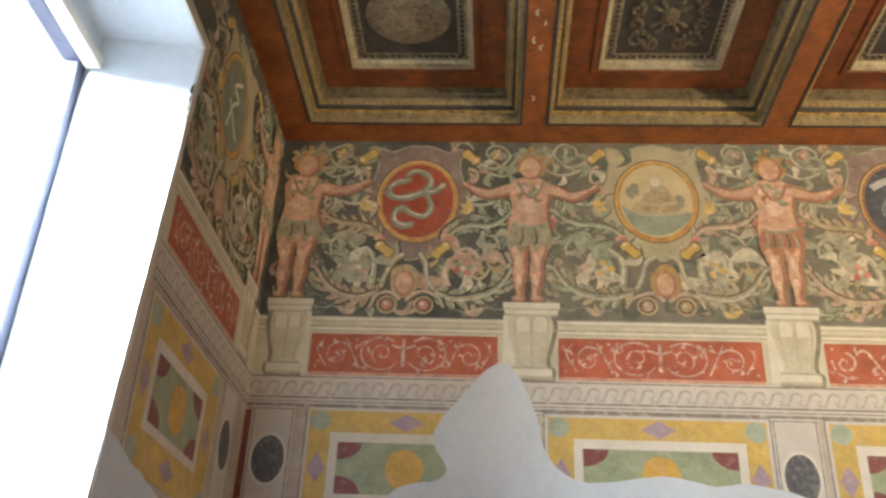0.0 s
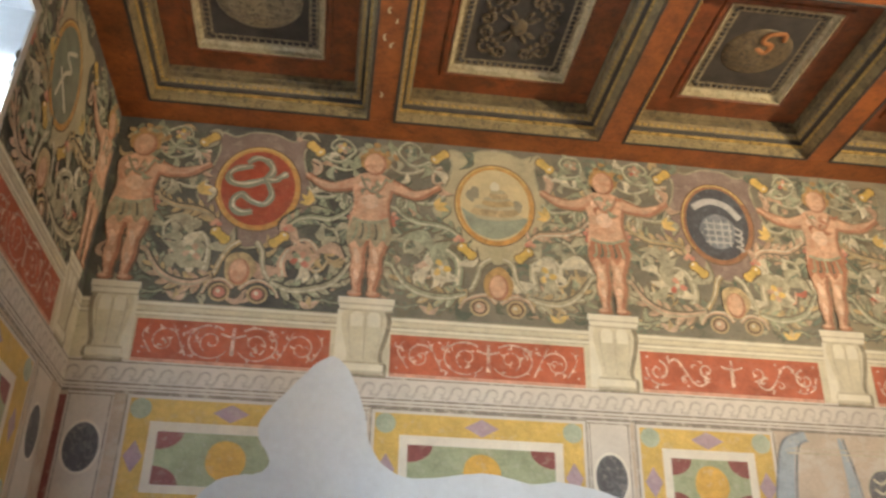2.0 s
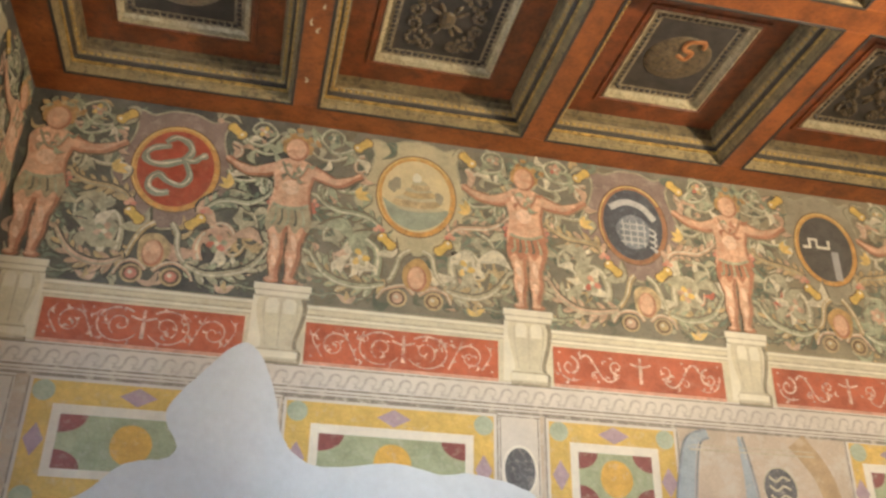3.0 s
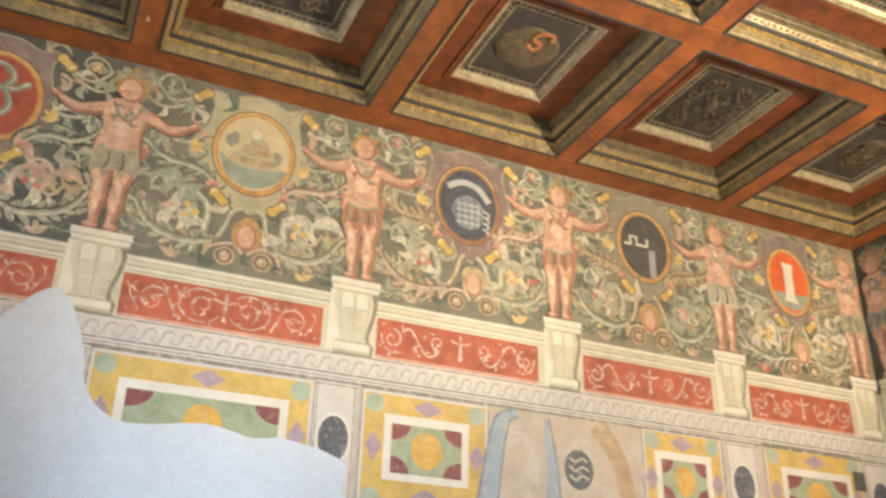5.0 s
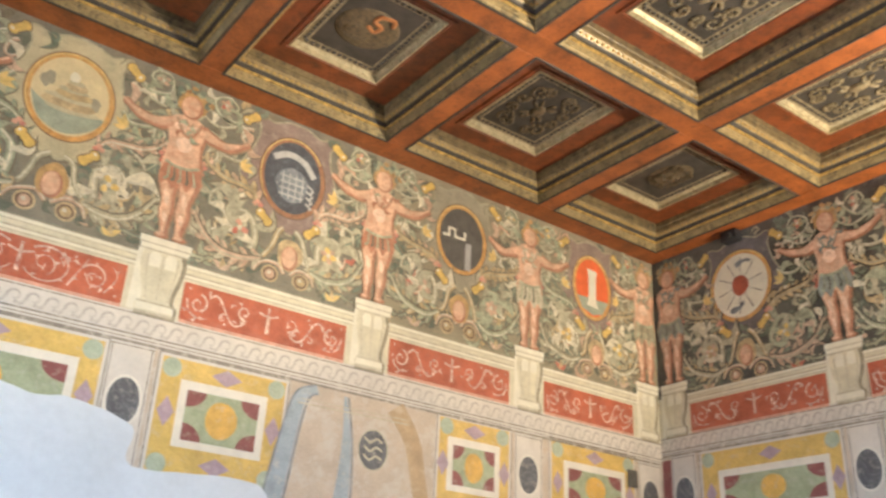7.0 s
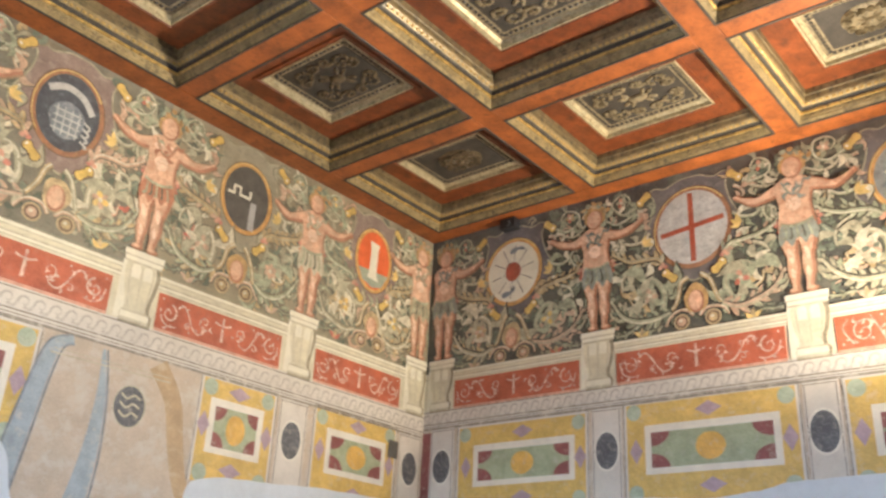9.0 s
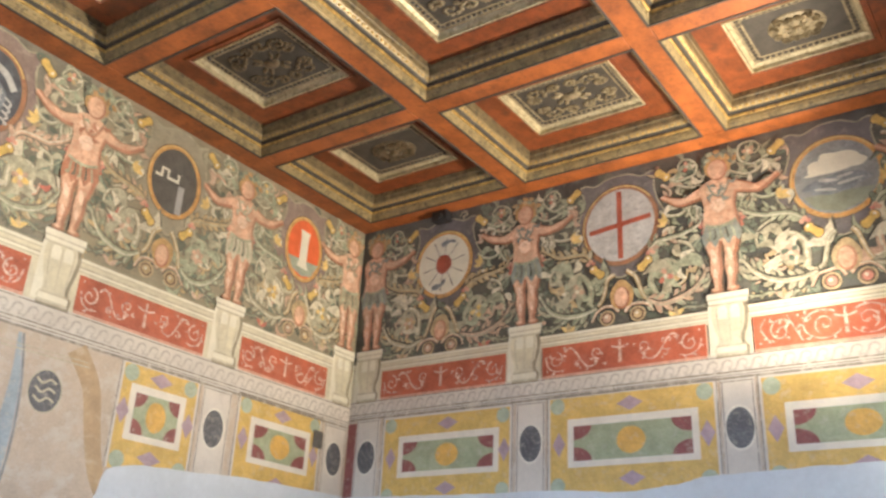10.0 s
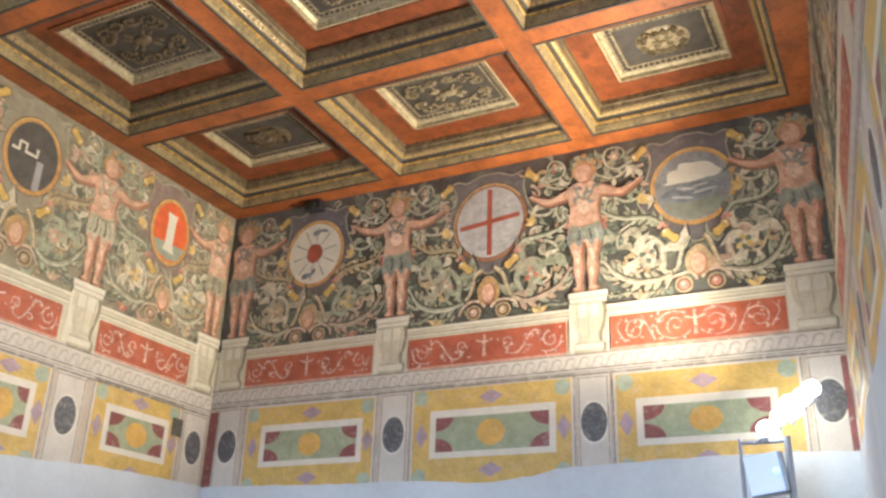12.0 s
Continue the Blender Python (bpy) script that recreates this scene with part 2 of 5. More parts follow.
M["panel_wood"] = surface("red_panel_wood", [(0.19, 0.050, 0.013)], rough=0.45, scale=6, fine=45, vary=0.6, wear=(0.10, 0.030, 0.012), wear_at=0.57, bump=0.3)
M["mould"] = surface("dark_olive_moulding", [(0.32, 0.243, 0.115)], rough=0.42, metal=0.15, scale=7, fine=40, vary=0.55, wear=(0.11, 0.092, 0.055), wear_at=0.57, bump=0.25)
# darker copy of mould, for the upper steps of each coffer
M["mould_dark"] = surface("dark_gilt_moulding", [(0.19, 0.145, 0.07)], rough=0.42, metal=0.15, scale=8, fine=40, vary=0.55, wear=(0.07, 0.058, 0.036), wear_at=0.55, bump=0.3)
M["gilt"] = surface("worn_gilding", [(0.62, 0.42, 0.13)], rough=0.42, metal=0.55, scale=14, vary=0.5, wear=(0.16, 0.11, 0.05), wear_at=0.57, bump=0.4)
M["bevel"] = surface("pale_gilt_frame", [(0.50, 0.425, 0.26)], rough=0.45, metal=0.3, scale=14, vary=0.4, wear=(0.21, 0.155, 0.075), wear_at=0.58)
M["coffer_dark"] = surface("dark_coffer_ground", [(0.050, 0.042, 0.032)], rough=0.7, scale=10, vary=0.5)
M["carved"] = surface("carved_gilt_relief", [(0.28, 0.225, 0.13)], rough=0.5, metal=0.25, scale=16, vary=0.6, wear=(0.09, 0.07, 0.04), wear_at=0.57, bump=0.6)
M["carved_dark"] = surface("dark_carved_relief", [(0.145, 0.105, 0.055)], rough=0.5, metal=0.15, scale=16, vary=0.6, wear=(0.05, 0.04, 0.028), wear_at=0.55, bump=0.6)
M["rust"] = surface("orange_scroll_paint", [(0.40, 0.16, 0.05)], rough=0.5, scale=16, vary=0.4)
M["floor"] = surface("terracotta_floor", [(0.17, 0.085, 0.05)], rough=0.6, scale=2, vary=0.3)
M["metal"] = surface("grey_painted_metal", [(0.36, 0.39, 0.45)], rough=0.45, scale=12, vary=0.12, metal=0.3)
M["window_metal"] = surface("grey_window_frame", [(0.085, 0.085, 0.12)], rough=0.5, scale=12, vary=0.15)
M["black_plastic"] = surface("black_housing", [(0.02, 0.02, 0.022)], rough=0.45, scale=20, vary=0.2)


def glow(name, colour, strength):
    m = bpy.data.materials.new(name)
    m.use_nodes = True
    b = m.node_tree.nodes["Principled BSDF"]
    b.inputs["Emission Color"].default_value, b.inputs["Emission Strength"].default_value = rgb(colour), strength
    return m


M["bulb"] = glow("lit_bulb", (1.0, 0.93, 0.78), 22)
M["daylight"] = glow("bright_daylight", (0.92, 0.96, 1.0), 1.3)
M["led"] = glow("blue_led_face", (0.40, 0.62, 1.0), 0.50)
M["indicator"] = glow("blue_green_indicator", (0.25, 0.95, 1.0), 2.2)


# ---- builders ----
RELIEF = 0.2


def thing(name, m, label, category, group="", kind=""):
    ob = new(name)
    ob.matrix_world = m
    ob.empty_display_size = 0.1
    return tagged(ob, label, category, group, kind)


def mesh_of(name, bm, mats):
    me = bpy.data.meshes.new(name)
    bm.normal_update()
    bm.to_mesh(me)
    bm.free()
    for mm in mats if isinstance(mats, (list, tuple)) else [mats]:
        me.materials.append(mm)
    return me


def part(name, bm, mat, parent, label=""):
    ob = new(name, mesh_of(name, bm, mat))
    ob.parent = parent
    return tagged(ob, label)


def plate(bm, pts, off, th=0.003, mi=0):
    """A thin painted or laid piece with its outline in the wall's plane, its face off metres in front of the wall."""
    area = sum(a[0] * b[1] - b[0] * a[1] for a, b in zip(pts, pts[1:] + pts[:1]))
    if area < 0:
        pts = pts[::-1]
    off, th = off * RELIEF, th * RELIEF
    f = [bm.verts.new((x, -off, z)) for x, z in pts]
    k = [bm.verts.new((x, -off + th, z)) for x, z in pts]
    bm.faces.new(f).material_index = mi
    n = len(pts)
    for i in range(n):
        bm.faces.new((f[i], k[i], k[(i + 1) % n], f[(i + 1) % n])).material_index = mi


def ribbon(bm, line, widths, off, th=0.003, mi=0):
    left, right = [], []
    n = len(line)
    off, th = off * RELIEF, th * RELIEF
    for i, (x, z) in enumerate(line):
        a, b = line[max(0, i - 1)], line[min(n - 1, i + 1)]
        dx, dz = b[0] - a[0], b[1] - a[1]
        d = math.hypot(dx, dz) or 1
        w = widths[i] / 2 if isinstance(widths, list) else widths / 2
        left.append((x - dz / d * w, z + dx / d * w))
        right.append((x + dz / d * w, z - dx / d * w))
    fl = [bm.verts.new((x, -off, z)) for x, z in left]
    fr = [bm.verts.new((x, -off, z)) for x, z in right]
    kl = [bm.verts.new((x, -off + th, z)) for x, z in left]
    kr = [bm.verts.new((x, -off + th, z)) for x, z in right]
    for i in range(n - 1):
        for q in ((fl[i], fr[i], fr[i + 1], fl[i + 1]), (fr[i], kr[i], kr[i + 1], fr[i + 1]), (kl[i], fl[i], fl[i + 1], kl[i + 1])):
            bm.faces.new(q).material_index = mi


def rect(x0, z0, x1, z1):
    return [(x0, z0), (x1, z0), (x1, z1), (x0, z1)]


def oval(cx, cz, rx, rz, n=32, turn=0.0, wobble=0.0, seed=0):
    r = random.Random(seed)
    ph = r.random() * 6
    c, s = math.cos(turn), math.sin(turn)
    out = []
    for i in range(n):
        a = 2 * math.pi * i / n
        k = 1 + wobble * math.sin(3 * a + ph) + wobble * 0.6 * math.sin(5 * a + 2 * ph)
        x, z = rx * k * math.cos(a), rz * k * math.sin(a)
        out.append((cx + x * c - z * s, cz + x * s + z * c))
    return out


def curve(pts, n=8):
    """Catmull-Rom through the points."""
    out = []
    p = [pts[0]] + list(pts) + [pts[-1]]
    for i in range(1, len(p) - 2):
        for k in range(n):
            t = k / n
            out.append(tuple(0.5 * (2 * p[i][j] + (p[i + 1][j] - p[i - 1][j]) * t + (2 * p[i - 1][j] - 5 * p[i][j] + 4 * p[i + 1][j] - p[i + 2][j]) * t * t + (3 * p[i][j] - p[i - 1][j] - 3 * p[i + 1][j] + p[i + 2][j]) * t ** 3) for j in (0, 1)))
    out.append(tuple(pts[-1]))
    return out


def spiral(cx, cz, r, turns, start, way, n=30, end=0.12):
    out = []
    for i in range(n + 1):
        t = i / n
        a = start + way * 2 * math.pi * turns * t
        k = r * (1 - (1 - end) * t)
        out.append((cx + k * math.cos(a), cz + k * math.sin(a)))
    return out


def taper(n, w0, w1, lobes=0, deep=0.4):
    out = []
    for i in range(n):
        t = i / (n - 1)
        w = w0 + (w1 - w0) * t
        if lobes:
            w *= 1 - deep * abs(math.cos(math.pi * lobes * t))
        out.append(w)
    return out


def leaf(bm, x, z, size, turn, off, bend=0.25, mi=0):
    c, s = math.cos(turn), math.sin(turn)
    up, down = [], []
    for i in range(7):
        t = i / 6
        w = 0.46 * math.sin(math.pi * (0.06 + 0.94 * t) ** 0.8) * (1 if i % 2 == 0 else 0.90)
        y0 = bend * math.sin(math.pi * t)
        up.append((t, y0 + w / 2))
        down.append((t, y0 - w / 2))
    pts = [(x + size * (a * c - b * s), z + size * (a * s + b * c)) for a, b in up + down[::-1]]
    plate(bm, pts, off, mi=mi)


def crescent(bm, x, z, size, turn, bend, w, off, mi=0):
    """A curved painted leaf stroke, pointed at both ends."""
    c, s = math.cos(turn), math.sin(turn)
    line = []
    for i in range(11):
        a, b = i / 10, bend * math.sin(math.pi * (i / 10) ** 0.8)
        line.append((x + size * (a * c - b * s), z + size * (a * s + b * c)))
    ribbon(bm, line, [w * (0.08 + math.sin(math.pi * (i / 10) ** 0.7)) for i in range(11)], off, mi=mi)


def box(bm, x0, y0, z0, x1, y1, z1, bev=0.0):
    r = bmesh.ops.create_cube(bm, size=1)
    bmesh.ops.scale(bm, vec=(x1 - x0, y1 - y0, z1 - z0), verts=r["verts"])
    bmesh.ops.translate(bm, vec=((x0 + x1) / 2, (y0 + y1) / 2, (z0 + z1) / 2), verts=r["verts"])
    if bev:
        ed = list({e for v in r["verts"] for e in v.link_edges})
        bmesh.ops.bevel(bm, geom=ed, offset=bev, segments=2, affect="EDGES", profile=0.6)


def rod(bm, a, b, r0, r1=None, n=12):
    a, b = Vector(a), Vector(b)
    m = Matrix.Translation((a + b) / 2) @ (b - a).to_track_quat("Z", "Y").to_matrix().to_4x4()
    bmesh.ops.create_cone(bm, cap_ends=True, segments=n, radius1=r0, radius2=r0 if r1 is None else r1, depth=(b - a).length, matrix=m)


# ---- large structure ----
JAMB = 0.09


def wall(name, m, x0, x1, label, hole=None):
    bm = bmesh.new()
    t, top = 0.65, H + 0.45
    if hole:
        a, z0, b, z1 = hole
        box(bm, x0, 0, -0.02, a, t, top)
        box(bm, b, 0, -0.02, x1, t, top)
        for v in bm.verts:
            if v.co.y > 0.01:
                continue
            if abs(v.co.x - b) < 1e-4 and v.co.z < 0:
                v.co.x -= (z1 + 0.02) * JAMB
            elif abs(v.co.x - b) < 1e-4:
                v.co.x += (top - z1) * JAMB
        box(bm, a, 0, -0.02, b - (z1 - z0) * JAMB, t, z0)
        box(bm, a, 0, z1, b + 0.1, t - 0.002, top)
    else:
        box(bm, x0, 0, -0.02, x1, t, top)
    ob = new(name, mesh_of(name, bm, M["plaster"]))
    ob.matrix_world = m
    return tagged(ob, label, "wall", kind="structure")


wall("wall_north", MN, -2.36, 7.01, "tall plastered wall painted with frescoes in its upper half")
wall("wall_east", ME, -5.4, 1.2, "plastered end wall painted with frescoes above white lower plaster")
WIN = (2.05, 1.0, 3.67, 4.63)
wall("wall_west", MW, -1.6, 5.4, "plastered wall with a deep white window opening", WIN)
wall("wall_south", MS, -0.65, 8.6, "plastered wall with frescoes near the corner")

bm = bmesh.new()
box(bm, -2.4, -1.4, -0.12, 7.05, 6.05, 0.0)
tagged(new("floor", mesh_of("floor", bm, M["floor"])), "dull terracotta floor of the hall", "floor", kind="structure")

# ---- ceiling ----
BX = [0.05, 1.665, 3.20, 4.77]
BY = [3.555, 1.795]
BW = 0.095
X0, X1, Y0, Y1 = -1.49, 6.17, 0.24, 5.18
bm = bmesh.new()
box(bm, -2.4, -1.4, H + 0.30, 7.05, 6.05, H + 0.42)
tagged(new("ceiling", mesh_of("ceiling", bm, M["coffer_dark"])), "dark timber boards above the coffers", "ceiling", kind="structure")


def beam(x0, y0, x1, y1, label):
    bm = bmesh.new()
    box(bm, x0, y0, H - 0.0, x1, y1, H + 0.30, 0.008)
    tagged(new("ceiling_beam", mesh_of("ceiling_beam", bm, M["wood"])), label, "beam", "ceiling beams", "structure")


beam(W_X - 0.05, Y1, E_X + 0.05, N_Y + 0.05, "red-stained timber wall beam under the coffered ceiling")
beam(X1, -0.1, E_X + 0.05, Y1 - 0.002, "red-stained timber wall beam under the coffered ceiling")
beam(W_X - 0.05, -0.7, X0, Y1 - 0.002, "red-stained timber wall beam under the coffered ceiling")
beam(X0 + 0.002, -0.75, X1 - 0.002, Y0, "red-stained timber wall beam under the coffered ceiling")
for y in BY:
    beam(X0 + 0.002, y - BW, X1 - 0.002, y + BW, "red-stained timber cross beam between ceiling coffers")
ys = [Y0, BY[1], BY[0], Y1]
for x in BX:
    for j in range(3):
        a = ys[j] + (BW if j else 0) + 0.002
        b = ys[j + 1] - (BW if j < 2 else 0) - 0.002
        beam(x - BW + 0.004, a, x + BW - 0.004, b, "red-stained timber beam between ceiling coffers")


def ring_sweep(bm, x0, y0, x1, y1, profile):
    """Sweeps (inset, height) steps round a rectangle, mitred at the corners."""
    loops = []
    for d, z in profile:
        loops.append([bm.verts.new(p) for p in ((x0 + d, y0 + d, z), (x1 - d, y0 + d, z), (x1 - d, y1 - d, z), (x0 + d, y1 - d, z))])
    for a, b in zip(loops, loops[1:]):
        for i in range(4):
            bm.faces.new((a[i], a[(i + 1) % 4], b[(i + 1) % 4], b[i]))


def bead_row(bm, x0, y0, x1, y1, z, step, r):
    """A row of small carved beads round a rectangle."""
    for (ax, ay), (bx, by) in (((x0, y0), (x1, y0)), ((x1, y0), (x1, y1)), ((x1, y1), (x0, y1)), ((x0, y1), (x0, y0))):
        n = max(1, int(math.hypot(bx - ax, by - ay) / step))
        ux, uy = (bx - ax) / n, (by - ay) / n
        for i in range(n):
            cx, cy = ax + ux * (i + 0.5), ay + uy * (i + 0.5)
            ex, ey = abs(ux) * 0.38 + r * (abs(uy) > abs(ux)), abs(uy) * 0.38 + r * (abs(ux) >= abs(uy))
            v = [bm.verts.new(p) for p in ((cx - ex, cy - ey, z), (cx + ex, cy - ey, z), (cx + ex, cy + ey, z), (cx - ex, cy + ey, z), (cx, cy, z - r * 1.2))]
            for k in range(4):
                bm.faces.new((v[(k + 1) % 4], v[k], v[4]))


BEADS = {}


def bead_pieces(t, name, a, b, z, step, r, mat):
    """Carved beads round a coffer, each a piece of its own on one shared mesh."""
    if name not in BEADS:
        bm = bmesh.new()
        bmesh.ops.create_icosphere(bm, subdivisions=1, radius=1, matrix=Matrix.Diagonal((step * 0.40, r, r, 1)))
        BEADS[name] = mesh_of(name, bm, mat)
    for length, turn, cx, cy in ((a, 0, 0, -b), (a, 0, 0, b), (b, 90, -a, 0), (b, 90, a, 0)):
        n = int(2 * length / step)
        for i in range(n):
            d = (i + 0.5) * 2 * length / n - length
            ob = new(name, BEADS[name])
            ob.parent = t
            ob.matrix_local = pose(cx + (0 if turn else d), cy + (d if turn else 0), z, 0, 0, turn)


def carving(bm, cx, cy, z, rx, ry, seed):
    """A carved foliate boss: mirrored curling tendrils round a lobed centre."""
    r = random.Random(seed)
    curls = [(r.uniform(0.60, 0.70), r.uniform(0.58, 0.70), 0.26, r.uniform(200, 250)), (r.uniform(0.28, 0.36), r.uniform(0.70, 0.78), 0.18, r.uniform(0, 60)), (r.uniform(0.72, 0.80), r.uniform(0.18, 0.26), 0.18, r.uniform(90, 150))]
    for sx in (-1, 1):
        for sy in (-1, 1):
            for a, b, rad, start in curls:
                for i, (px, py) in enumerate(spiral(a, b, rad, 1.1, radians(start), 1, 11, 0.2)):
                    f = 0.075 * (1 - 0.045 * i)
                    m = Matrix.Translation((cx + sx * px * rx, cy + sy * py * ry, z - 0.003)) @ Matrix.Diagonal((rx * f, ry * f, 0.016, 1))
                    bmesh.ops.create_icosphere(bm, subdivisions=1, radius=1, matrix=m)
            for d in (35, 62):
                m = Matrix.Translation((cx + sx * rx * 0.36 * math.cos(radians(d)), cy + sy * ry * 0.36 * math.sin(radians(d)), z)) @ pose(0, 0, 0, 0, 0, d * sx * sy) @ Matrix.Diagonal((rx * 0.19, ry * 0.055, 0.020, 1))
                bmesh.ops.create_icosphere(bm, subdivisions=1, radius=1, matrix=m)
    bmesh.ops.create_icosphere(bm, subdivisions=2, radius=1, matrix=Matrix.Translation((cx, cy, z)) @ Matrix.Diagonal((rx * 0.20, ry * 0.24, 0.034, 1)))


def coffer(x0, y0, x1, y1, seed):
    cx, cy = (x0 + x1) / 2, (y0 + y1) / 2
    t = thing("ceiling_coffer", Matrix.Translation((cx, cy, H)), "deep red wooden coffer with gilded mouldings and a carved dark panel", "coffer", "ceiling coffers")
    a, b = (x1 - x0) / 2, (y1 - y0) / 2
    bm = bmesh.new()
    ring_sweep(bm, -a, -b, a, b, [(0.0, 0.002), (0.010, 0.002), (0.013, 0.014), (0.018, 0.018), (0.030, 0.074)])
    part("moulding", bm, M["mould"], t, "broad worn olive and gilt moulding")
    bm = bmesh.new()
    ring_sweep(bm, -a, -b, a, b, [(0.030, 0.074), (0.031, 0.066), (0.040, 0.068), (0.042, 0.084)])
    part("gilt_edge", bm, M["gilt"], t, "worn gilded edge strip")
    # near-black strip set back above the gilt edge
    bm = bmesh.new()
    ring_sweep(bm, -a, -b, a, b, [(0.042, 0.084), (0.046, 0.100), (0.060, 0.114)])
    part("cove", bm, M["coffer_dark"], t, "dark hollow above the gilt edge")
    bm = bmesh.new()
    ring_sweep(bm, -a, -b, a, b, [(0.060, 0.114), (0.062, 0.108), (0.088, 0.132), (0.090, 0.146)])
    part("bead_strip", bm, M["mould"], t)
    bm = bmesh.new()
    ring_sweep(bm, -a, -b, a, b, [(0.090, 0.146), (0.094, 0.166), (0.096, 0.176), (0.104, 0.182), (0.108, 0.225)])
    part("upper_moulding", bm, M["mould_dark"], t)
    bm = bmesh.new()
    ring_sweep(bm, -a, -b, a, b, [(-0.012, -0.002), (-0.009, -0.006), (0.007, -0.006), (0.0095, 0.012)])
    part("edge_bead", bm, M["coffer_dark"], t, "thin dark edge bead")
    bead_pieces(t, "bead", a - 0.075, b - 0.075, 0.120, 0.048, 0.012, M["gilt"])
    bead_pieces(t, "carved_leaf", a - 0.022, b - 0.022, 0.046, 0.064, 0.009, M["mould"])
    f = 0.315
    bm = bmesh.new()
    ring_sweep(bm, -a, -b, a, b, [(0.108, 0.225), (0.27, 0.225), (0.274, 0.214), (0.300, 0.214), (0.304, 0.222), (f, 0.222)])
    part("flat_frame", bm, M["panel_wood"], t, "red-stained flat wooden frame")
    bm = bmesh.new()
    ring_sweep(bm, -a, -b, a, b, [(f, 0.222), (f + 0.004, 0.212), (f + 0.014, 0.214), (f + 0.018, 0.245), (f + 0.040, 0.262)])
    part("inner_frame", bm, M["bevel"], t, "pale worn gilt inner frame")
    bm = bmesh.new()
    ring_sweep(bm, -a, -b, a, b, [(f + 0.040, 0.262), (f + 0.105, 0.266)])
    part("border", bm, M["carved"], t)
    bm = bmesh.new()
    bead_row(bm, -a + f + 0.075, -b + f + 0.075, a - f - 0.075, b - f - 0.075, 0.264, 0.042, 0.014)
    tagged(part("beading", bm, M["coffer_dark"], t), kind="stuff")
    g = f + 0.105
    bm = bmesh.new()
    box(bm, -a + g, -b + g, 0.266, a - g, b - g, 0.285)
    part("panel", bm, M["coffer_dark"], t, "dark painted panel")
    bm = bmesh.new()
    rr = min(a, b) - g
    tone = M["carved_dark" if seed in (45, 48, 51, 54) else "carved"]
    if seed in (42, 48):
        bmesh.ops.create_uvsphere(bm, u_segments=32, v_segments=12, radius=1, matrix=Matrix.Translation((0, 0, 0.266)) @ Matrix.Diagonal((rr * 0.88, rr * 0.84, 0.032, 1)))
        bmesh.ops.create_uvsphere(bm, u_segments=20, v_segments=8, radius=1, matrix=Matrix.Translation((-rr * 0.2, rr * 0.15, 0.242)) @ Matrix.Diagonal((rr * 0.42, rr * 0.36, 0.016, 1)))
        if seed == 48:
            part("round_boss", bm, tone, t, "round dark carved boss")
            bm = bmesh.new()
            for px, py in curve([(-0.10, -0.22), (0.12, -0.12), (0.20, -0.38), (-0.06, -0.48), (-0.02, -0.74), (0.34, -0.82), (0.42, -0.62)], 6):
                bmesh.ops.create_icosphere(bm, subdivisions=1, radius=1, matrix=Matrix.Translation((px * rr, py * rr, 0.236)) @ Matrix.Diagonal((rr * 0.075, rr * 0.075, 0.012, 1)))
            tone = M["rust"]
    elif seed in (52, 54):
        bmesh.ops.create_uvsphere(bm, u_segments=28, v_segments=10, radius=1, matrix=Matrix.Translation((0, 0, 0.268)) @ Matrix.Diagonal(((a - g) * 0.70, (b - g) * 0.62, 0.026, 1)))
        carving(bm, 0, 0, 0.246, (a - g) * 0.60, (b - g) * 0.54, seed)
    else:
        carving(bm, 0, 0, 0.264, (a - g) * 0.96, (b - g) * 0.96, seed)
    tagged(part("carved_boss", bm, tone, t, "carved foliate boss with worn gilding"), kind="stuff")


xs = [X0] + BX + [X1]
k = 0
for i in range(5):
    for j in range(3):
        coffer(xs[i] + (BW - 0.004 if i else 0), ys[j] + (BW if j else 0), xs[i + 1] - (BW - 0.004 if i < 4 else 0), ys[j + 1] - (BW if j < 2 else 0), 40 + k)
        k += 1


# pale worn flecks on the beam nearest the window
t = thing("worn_paint_flecks", pose(0, 0, H, 90, 0, 0), "small pale worn flecks of paint on the wooden beam", "paint fleck")
fr = random.Random(77)
for fx, fy, fl in ((0.03, 4.92, 0.030), (0.06, 4.42, 0.026), (0.02, 4.36, 0.034), (0.075, 4.20, 0.022), (0.03, 4.12, 0.03), (0.05, 3.86, 0.026)):
    bm = bmesh.new()
    ribbon(bm, curve([(fx, -fy), (fx + fr.uniform(-0.015, 0.015), -fy + fl), (fx + fr.uniform(-0.02, 0.02), -fy + fl * 1.8)], 4), taper(9, 0.016, 0.007), 0.004)
    part("fleck", bm, M["cream"], t)


